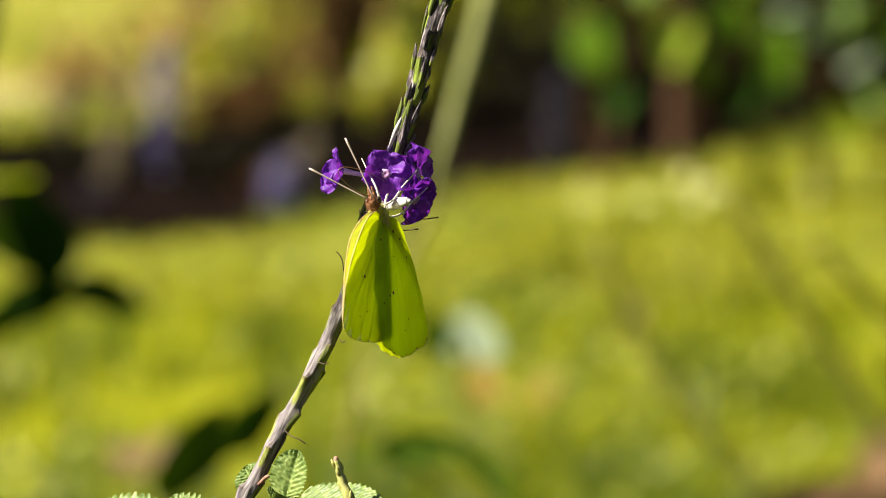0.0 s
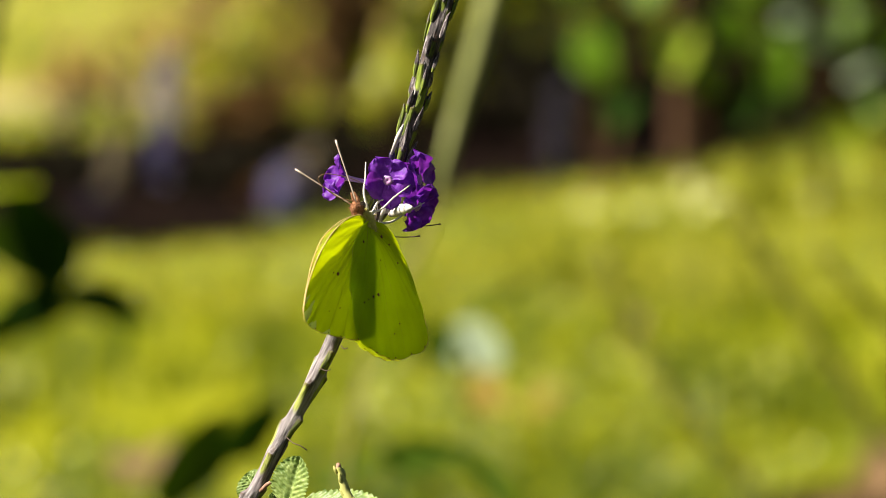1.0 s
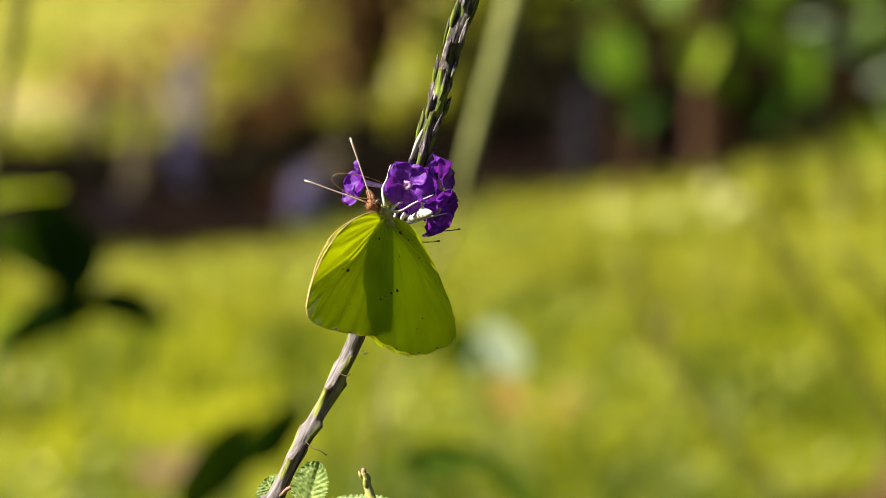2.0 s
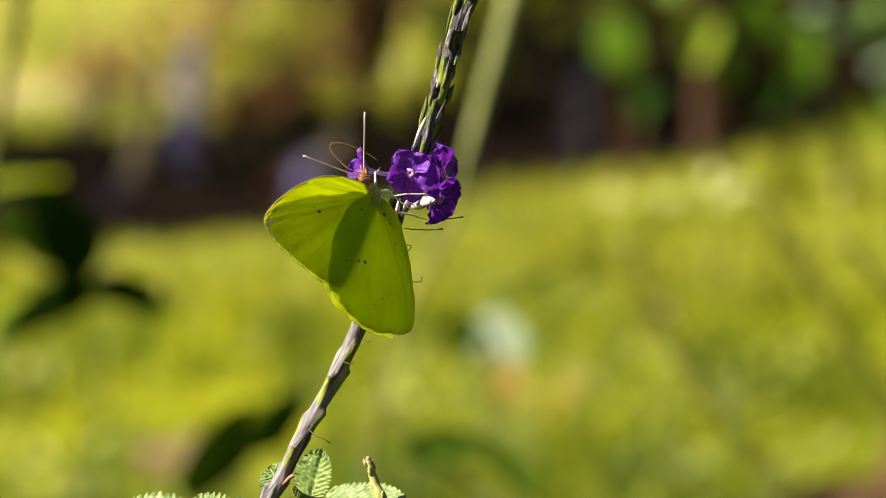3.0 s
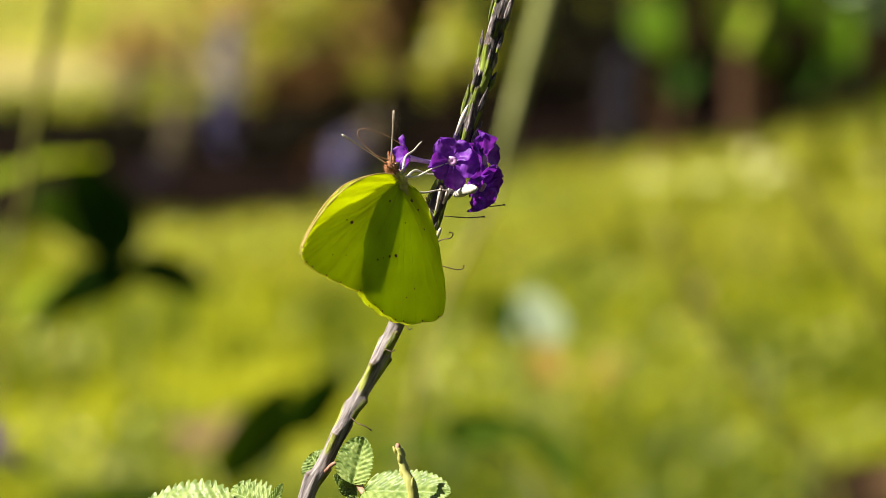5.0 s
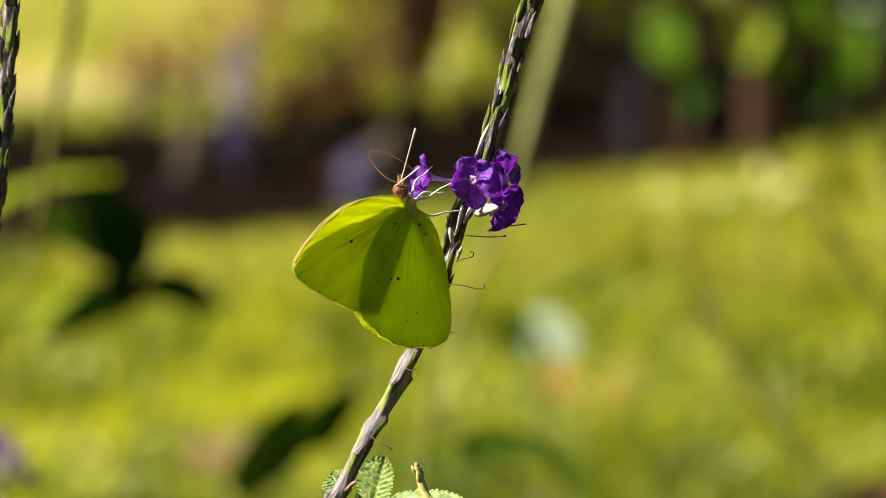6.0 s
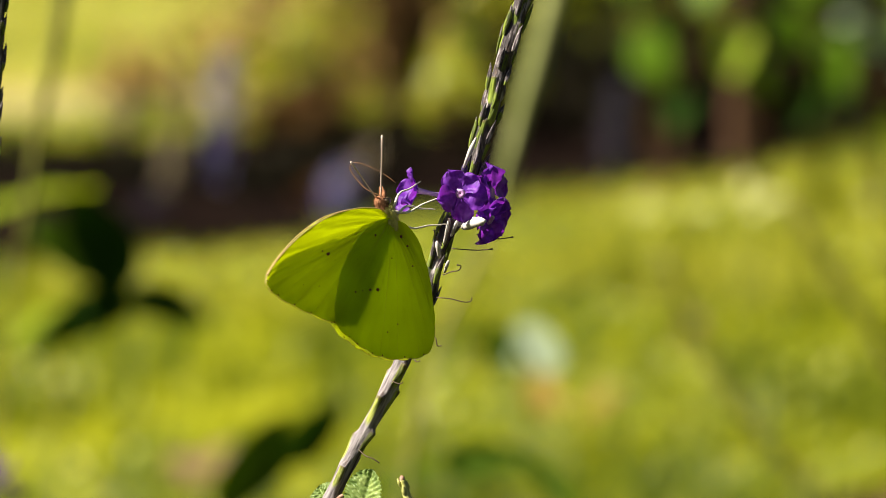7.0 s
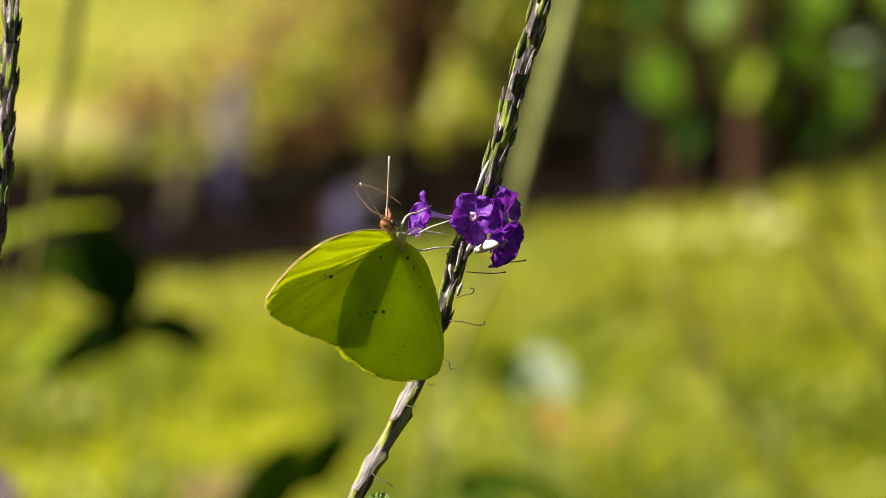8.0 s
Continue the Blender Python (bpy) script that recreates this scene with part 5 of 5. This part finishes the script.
def wing(name, outline, side, lift, material, parent, label, scallop, spots, veins, costa):
    edge = spline([(x / 1000, 0, z / 1000) for x, z in outline] + [(outline[0][0] / 1000, 0, outline[0][1] / 1000)], 120)
    span = max(p.x for p in edge)
    for i, p in enumerate(edge):
        f = i / 119
        if 0.34 < f < 0.80:
            edge[i] = p * (1 + scallop * (abs(math.sin(f * 55)) - 0.5))
    us = [0.012, .08, .16, .25, .34, .43, .52, .61, .70, .78, .85, .91, .96, 1.0]
    ripple = lambda i, u: Vector((0, side * (0.00022 * noise.noise(Vector((i * .35, u * 3, span * 900))) + 0.00010 * math.sin(i * .72)) * u, 0))

    def blade(shrink, inset):
        bm = bmesh.new()
        fan, reach = bm.verts.layers.float.new("fan"), bm.verts.layers.float.new("reach")
        rows = sheet(bm, [[wing_point(u, e, side, lift) * shrink + inset + ripple(i, u) for i, e in enumerate(edge)] for u in us])
        for u, row in zip(us, rows):
            for i, v in enumerate(row):
                v[fan], v[reach] = i * 0.20, u * 2.4 + span * 300
        return bm

    ob = part(name, blade(1.0, Vector()), material, parent, label)
    part("upper_side", blade(0.998, Vector((0, -side * 0.00007, 0))), M_UPPER, ob, "pale cream-yellow upper side")
    for i0 in veins:
        bm = bmesh.new()
        e = edge[i0]
        bend = Vector((0.0012 * math.sin(i0), 0, 0.0010 * math.cos(i0)))
        line = [wing_point(u, e, side, lift) + bend * math.sin(math.pi * u) for u in (.04, .15, .3, .45, .6, .75, .88, .99)]
        tube(bm, line, [.00004, .00004, .00003, .00003, .00002, .00002, .00002, .00002], 5)
        part("vein", bm, M_VEIN, ob)
    bm = bmesh.new()
    tube(bm, [wing_point(1.0, edge[i], side, lift) for i in range(*costa)], [0.00012 if i < 46 else 0.00005 for i in range(*costa)], 6)
    part("wing_border", bm, M_COSTA, ob, "thin pinkish brown border")
    for x, z, r in spots:
        bm = bmesh.new()
        e = Vector((x / 1000, 0, z / 1000))
        c = Vector((-e.x, side * (lift + 0.0009), e.z))
        best = min((edge[i] for i in range(120) if edge[i].length > e.length), key=lambda q: (q.normalized() - e.normalized()).length)
        c = wing_point(e.length / best.length, best, side, lift)
        ball(bm, c, (r / 1000, r * .8 / 1000, 0.00016), (0, 1, 0), 8, 5, 0.4)
        part("wing_spot", bm, M_SPOT, ob, "dark brown speck")
    rim = (46, 50, 57, 61, 68, 74, 83)
    for i in rim:
        bm = bmesh.new()
        ball(bm, wing_point(0.992, edge[i], side, lift), (0.00015, 0.00022, 0.00014), (0, 1, 0), 7, 5)
        part("margin_dot", bm, M_SPOT, ob)
    return ob


def bristles(parent, centre, radii, length, count, material, seed):
    """Short fur standing out of a rounded body part, raked backward."""
    rng = random.Random(seed)
    verts, faces = [], []
    for _ in range(count):
        d = Vector((rng.gauss(0, 1), rng.gauss(0, 1), rng.gauss(0, 1))).normalized()
        root = Vector(centre) + Vector(v * r for v, r in zip(d, radii)) * 0.96
        way = (d + Vector((rng.gauss(.2, .35), rng.gauss(0, .35), rng.gauss(-.5, .35)))).normalized()
        side = way.orthogonal().normalized()
        up, w, i = way.cross(side), length * 0.09, len(verts)
        verts += [root + side * w, root - side * w * .5 + up * w * .86, root - side * w * .5 - up * w * .86, root + way * length * rng.uniform(.6, 1.3)]
        faces += [(i, i + 1, i + 3), (i + 1, i + 2, i + 3), (i + 2, i, i + 3)]
    me = bpy.data.meshes.new("fur")
    me.from_pydata([tuple(v) for v in verts], [], faces)
    me.materials.append(material)
    part("fur", me, material, parent)


def butterfly():
    ob = thing("butterfly", (0, 0, 0), "lemon-yellow butterfly feeding at the violet blossoms", "butterfly")
    bm = bmesh.new()
    ball(bm, (0.0009, 0, -0.0004), (0.0020, 0.0019, 0.0034), (-.25, 0, 1), 16, 12, 0.15)
    thorax = part("thorax", bm, M_FUR, ob, "pale yellow furry thorax")
    bristles(thorax, (0.0009, 0, -0.0004), (0.0020, 0.0019, 0.0034), 0.0009, 420, M_FUR, 3)
    for side in (-1, 1):
        bm = bmesh.new()
        ball(bm, (0.0004, side * 0.0015, 0.0006), (0.0009, 0.0007, 0.0015), (-.3, 0, 1), 14, 12, 0.6)
        part("wing_base_fur", bm, M_FUR, ob, "cream-yellow tuft at the wing base")
    bm = bmesh.new()
    tube(bm, spline([(0.0012, 0, -0.002), (0.0032, 0, -0.008), (0.0056, 0, -0.0145), (0.0072, 0, -0.0195)], 14),
         [.0012, .0014, .0014, .00135, .0014, .0013, .00135, .0012, .00125, .0011, .0011, .0010, .0007, .0003], 12, 0.1)
    part("abdomen", bm, M_FUR, ob)
    bm = bmesh.new()
    ball(bm, (-0.0013, 0, 0.0037), (0.0014, 0.0015, 0.0017), (-.2, 0, 1), 14, 10, 0.55)
    head = part("head", bm, M_HEAD, ob, "reddish brown furry head")
    bristles(head, (-0.0013, 0, 0.0037), (0.0014, 0.0015, 0.0017), 0.0007, 320, M_HEAD, 4)
    bristles(head, (-0.0009, 0, 0.0020), (0.0013, 0.0014, 0.0009), 0.0008, 160, M_FUR, 5)
    for s in (-1, 1):
        bm = bmesh.new()
        ball(bm, (-0.0005, s * 0.00130, 0.0041), (0.0009, 0.0007, 0.0009), (0, 0, 1), 12, 8)
        part("eye", bm, M_EYE, head, "dark glossy eye")
        bm = bmesh.new()
        tube(bm, spline([(-0.0006, s * .0004, 0.0048), (-0.0003, s * .0005, 0.0062), (-0.0006, s * .0004, 0.0076)], 6), [.0005, .00055, .0005, .0004, .0003, .0001], 7, 0.2)
        part("palp", bm, M_HEAD, head)
    bm = bmesh.new()
    tube(bm, spline([(-0.0007, 0, 0.0054), (-0.00264, 0.00222, 0.00716), (-0.00351, 0.0039, 0.00947), (-0.00435, 0.00504, 0.01213), (-0.00426, 0.0048, 0.01354), (-0.00319, 0.0031, 0.01352), (-0.00132, 0.00029, 0.01165), (0.0001, -0.0018, 0.00962), (0.00111, -0.00326, 0.00779)], 30), [0.00013 - 0.00006 * k / 29 for k in range(30)], 7)
    part("proboscis", bm, M_PROB, head, "thin curled brown proboscis")
    spots_f = [(21.4, -6.2, 0.55), (23.0, -5.4, .25), (30, -12.5, .14), (25.5, -13.0, .13)]
    spots_h = [(7.3, -15.9, 0.52), (9.6, -15.8, 0.40), (12.0, -15.9, .22), (14.4, -15.9, .22), (5.8, -3.5, .34), (-1.8, -4.3, .5), (-3.4, -11.2, .25), (2.0, -9.0, .2), (2.5, -24.0, .22), (6.0, -25.5, .2), (-2.6, -6.6, .3)]
    wings = {}
    for key, side in (("near", -1), ("far", 1)):
        wings[key + "_fore"] = wing("forewing", FORE, side, 0.00025, M_FORE, ob, "lemon-yellow forewing with a brown cell spot", 0.006, spots_f,
                                    (8, 22, 34, 42, 47, 52, 57, 62, 68, 75, 82, 90, 100), (2, 84))
        wings[key + "_hind"] = wing("hindwing", HIND, side, 0.00062, M_HIND, ob, "greenish yellow hindwing with paired brown spots", 0.012, spots_h,
                                    (14, 28, 38, 46, 53, 60, 66, 72, 79, 86, 94, 104), (47, 90))
    feelers = []
    for s in (-1, 1):
        bm = bmesh.new()
        tube(bm, [(0, 0, 0.0150 * k / 11) for k in range(12)], [.00018, .00017, .00016, .00016, .00016, .00016, .00016, .00017, .00018, .00021, .00025, .00021], 8)
        feelers.append(part("antenna", bm, M_ANT, ob, "pale pinkish antenna with a small club"))
    legs = []
    for L, lift in LEG_SHAPES:
        bm = bmesh.new()
        tube(bm, spline([(0, 0, 0), (L * .30, 0, lift), (L * .62, 0, lift * .35), (L * .86, 0, lift * .1), (L, 0, -lift * .1)], 14),
             [.00030, .00031, .00029, .00026, .00024, .00023, .00020, .00018, .00017, .00016, .00015, .00014, .00013, .00010], 7)
        legs.append(part("leg", bm, M_LEG, ob, "thin cream leg"))
    return ob, wings, feelers, legs


LEG_SHAPES = [(0.0125, 0.0016), (0.0125, -0.0014), (0.0120, 0.0016), (0.0140, -0.0012), (0.0095, 0.0012)]
BUTTERFLY, WINGS, FEELERS, LEGS = butterfly()


def body_pose(x, y, z, yaw, pitch, tilt):
    """The butterfly's place, and its turn about its own length, about the line of shoulders and sideways."""
    turn = Matrix.Rotation(radians(-6), 4, "X") @ Matrix.Rotation(radians(tilt), 4, "Y") @ Matrix.Rotation(radians(pitch), 4, "X") @ Matrix.Rotation(radians(yaw), 4, "Z")
    return Matrix.Translation((x, y, z)) @ turn


HINGE = Vector((-0.22, 0, 1)).normalized()


def wing_pose(side, opening, swing):
    """Opening away from the folded wing, and swing forward in the wing's own plane."""
    return Matrix.Rotation(radians(-side * opening), 4, HINGE) @ Matrix.Rotation(radians(swing), 4, "Y")


def aim(hip, way):
    """A pose at hip whose z (feeler) lies along way."""
    m = Vector(way).to_track_quat("Z", "Y").to_matrix().to_4x4()
    m.translation = hip
    return m


def aim_x(hip, way):
    m = Vector(way).to_track_quat("X", "Z").to_matrix().to_4x4()
    m.translation = hip
    return m


def motions():
    walk(SHOOT, [(t, Matrix.Translation((-0.075, -0.020, 0)) @ Matrix.Rotation(radians(a), 4, "Y")) for t, a in SHOOT_ROWS])
    walk(BUTTERFLY, [(t, body_pose(*v)) for t, *v in BODY_ROWS])
    for key, side, col in (("near", -1, 1), ("far", 1, 2)):
        lag = 5 if key == "far" else 6
        walk(WINGS[key + "_fore"], [(r[0], wing_pose(side, r[col], r[3] + r[lag])) for r in WING_ROWS])
        walk(WINGS[key + "_hind"], [(r[0], wing_pose(side, r[col], r[4] + r[lag])) for r in WING_ROWS])
    for ob, s, rows in zip(FEELERS, (-1, 1), FEELER_ROWS):
        walk(ob, [(t, aim((-0.0018, s * 0.0007, 0.0051), way)) for t, *way in rows])
    for ob, hip, rows in zip(LEGS, LEG_HIPS, LEG_ROWS):
        walk(ob, [(t, aim_x(hip, way)) for t, *way in rows])


# seconds, sway in degrees
SHOOT_ROWS = [
    (0, -0.007),
    (0.5, -0.035),
    (1, 0.000),
    (1.5, 0.046),
    (3, 0.075),
    (3.5, 0.154),
    (4, 0.076),
    (4.5, -0.019),
    (6, -0.083),
    (6.5, -0.106),
    (7, -0.101),
    (8.0, -0.101),
]
# seconds; metres; degrees
BODY_ROWS = [
    (0, -0.0146, -0.0151, 1.2087, 70.1, 12.7, -14.1),
    (0.5, -0.0178, -0.015, 1.2085, 61.7, 5.6, -22.9),
    (1, -0.0181, -0.015, 1.2091, 60.8, 7.4, -19.9),
    (1.5, -0.0186, -0.0151, 1.208, 58.4, 2.8, -26.9),
    (1.7, -0.0185, -0.015, 1.2089, 56.7, 3.5, -26.5),
    (2.8, -0.0205, -0.0146, 1.2139, 53.1, 2.1, -11.7),
    (2.9, -0.0212, -0.0146, 1.2136, 54, -1, -11.6),
    (3, -0.022, -0.0146, 1.2132, 54.8, -4.1, -11.6),
    (3.1, -0.0214, -0.0146, 1.2122, 61.4, -5.2, -1.3),
    (3.2, -0.023, -0.0146, 1.2132, 54.3, -6.3, -9.6),
    (3.3, -0.0237, -0.0147, 1.213, 34, -4.6, -5.6),
    (3.4, -0.0235, -0.0146, 1.2134, 50.3, -2.9, -15.9),
    (3.5, -0.0231, -0.0146, 1.2125, 50.8, -4.2, -16.5),
    (3.6, -0.0232, -0.0146, 1.2139, 55.3, 0.6, -12.4),
    (4, -0.0249, -0.0147, 1.2128, 57.3, -0.6, -12),
    (4.5, -0.0256, -0.0147, 1.2124, 57.9, -5.1, -15.6),
    (4.7, -0.0249, -0.0147, 1.2136, 57.3, -0.4, -13),
    (5.8, -0.0282, -0.0148, 1.2126, 50.6, 1.1, -5.8),
    (6, -0.0283, -0.0148, 1.2125, 50.7, -0.7, -7.5),
    (6.5, -0.0292, -0.0148, 1.213, 47.6, -0.1, -7.3),
    (7, -0.0295, -0.0148, 1.2128, 46.6, -2.1, -8.2),
    (7.5, -0.0301, -0.0148, 1.2123, 47.1, -4.7, -9.8),
    (8, -0.031, -0.0147, 1.2131, 43.2, -2.2, -8.6),
]
# seconds, opening of the near and far wing, swing of fore and hind wings, and what the far and the near side add to it
WING_ROWS = [
    (0, 1.3, -0.3, -4.76, -2.54, 0, 0),
    (0.5, 1.3, -0.3, -1.71, 3.82, 0, 0),
    (1, 1.3, -0.3, -0.8, 2.6, 0, 0),
    (1.5, 1.3, -0.3, -2.9, 4.22, 0, 0),
    (1.7, 1.3, -0.3, -1.43, 2.6, 0, 0),
    (2.8, 2, 0, 1.94, 2.56, 0, 0),
    (2.9, 32, 72, -2, 2, 0, 0),
    (3, 2, -1, 10.07, 7.24, -1.5, 0),
    (3.1, 44, 64, 8, 0, 0, 8),
    (3.2, 2, 1, 10.8, 9.2, -3, 0),
    (3.3, 44, 60.5, 6.2, 4.6, -4.5, 0),
    (3.4, 2, 0.5, 9, 7.2, -1, 0),
    (3.5, 8, -3, 4.39, 5.51, -1, 0),
    (3.6, 2.5, 1.5, -1.64, 1.61, 0, 0),
    (3.7, 0.8, 0.8, -0.76, 1.61, 0, 0),
    (4, 0.8, 0.8, 1.88, 1.61, 0, 0),
    (4.5, 0.8, 0.8, 1.19, 2.44, 0, 0),
    (4.7, 0.8, 0.8, 0.64, 1.28, 0, 0),
    (5.8, 0.8, 0.8, -0.98, 0.75, 0, 0),
    (6, 0.8, 0.8, -0.43, 0.03, 0, 0),
    (6.5, 0.8, 0.8, 0.07, 0.42, 0, 0),
    (7, 0.8, 0.8, -0.82, 1.08, 0, 0),
    (7.5, 0.8, 0.8, -1.48, 1.54, 0, 0),
    (8, 0.8, 0.8, -0.89, 0.86, 0, 0),
]
FEELER_ROWS = [[
    (0, 0.109, 0.246, 0.963),
    (0.5, 0.134, -0.079, 0.988),
    (1, 0.1, 0.026, 0.995),
    (2.8, -0.042, -0.156, 0.987),
    (3, -0.207, -0.408, 0.889),
    (3.5, 0.056, -0.246, 0.968),
    (4, -0.234, -0.173, 0.957),
    (4.5, -0.083, -0.209, 0.974),
    (4.7, -0.337, -0.246, 0.909),
    (5.8, -0.164, -0.857, 0.489),
    (6, -0.155, -0.577, 0.802),
    (6.5, -0.112, -0.341, 0.934),
    (7, -0.192, -0.396, 0.898),
    (8, -0.121, -0.4, 0.908),
], [
    (0, -0.149, 0.74, 0.656),
    (0.5, -0.196, 0.501, 0.843),
    (1, -0.244, 0.569, 0.786),
    (2.8, -0.769, 0.387, 0.509),
    (3, -0.847, 0.315, 0.428),
    (3.2, -0.871, 0.222, 0.437),
    (3.5, -0.743, 0.167, 0.648),
    (4, -0.758, 0.327, 0.564),
    (4.5, -0.775, 0.163, 0.611),
    (4.7, -0.788, 0.261, 0.557),
    (5.8, -0.478, -0.819, 0.318),
    (6, -0.429, -0.879, 0.206),
    (6.5, -0.734, -0.404, 0.546),
    (7, -0.767, -0.329, 0.551),
    (8, -0.718, -0.426, 0.55),
]]
LEG_HIPS = [(0.0018, -0.0008, 0.0024), (0.0020, 0.0008, 0.0020), (0.0022, -0.0010, 0.0008), (0.0023, -0.0009, -0.0010), (0.0023, 0.0009, -0.0004)]
LEG_ROWS = [
    [(0, 0.479, 0.327, 0.815), (1.7, 0.718, -0.019, 0.695), (2.8, 0.786, 0.479, 0.391), (3.5, 0.871, 0.097, 0.482), (4.7, 0.880, 0.064, 0.470), (5.8, 0.837, 0.135, 0.531), (6.5, 0.863, 0.109, 0.494), (8, 0.915, 0.085, 0.394)],
    [(0, 0.447, -0.781, 0.436), (1.7, 0.561, -0.827, -0.044), (2.8, 0.658, -0.687, -0.307), (3.5, 0.636, -0.760, -0.132), (4.7, 0.653, -0.757, -0.037), (5.8, 0.748, -0.623, 0.227), (6.5, 0.781, -0.602, 0.167), (8, 0.833, -0.549, 0.067)],
    [(0, 0.902, -0.172, 0.396), (1.7, 0.943, -0.329, -0.055), (2.8, 0.917, 0.074, -0.392), (3.5, 0.968, -0.162, -0.190), (4.7, 0.988, -0.097, -0.124), (5.8, 0.988, -0.017, 0.156), (6.5, 0.995, -0.039, 0.093), (8, 0.998, -0.063, -0.027)],
    [(0, 0.824, -0.530, 0.198), (1.7, 0.840, -0.498, -0.216), (2.8, 0.878, -0.170, -0.447), (3.5, 0.912, -0.295, -0.284), (4.7, 0.931, -0.264, -0.253), (5.8, 0.981, -0.178, -0.077), (6.5, 0.985, -0.140, -0.097), (8, 0.985, -0.093, -0.143)],
    [(0, 0.519, 0.521, -0.678), (1.7, 0.428, 0.535, -0.728), (2.8, 0.376, 0.464, -0.802), (3.5, 0.619, 0.317, -0.718), (4.7, 0.714, 0.200, -0.671), (5.8, 0.836, 0.078, -0.543), (6.5, 0.837, 0.112, -0.536), (8, 0.828, 0.135, -0.544)],
]

motions()
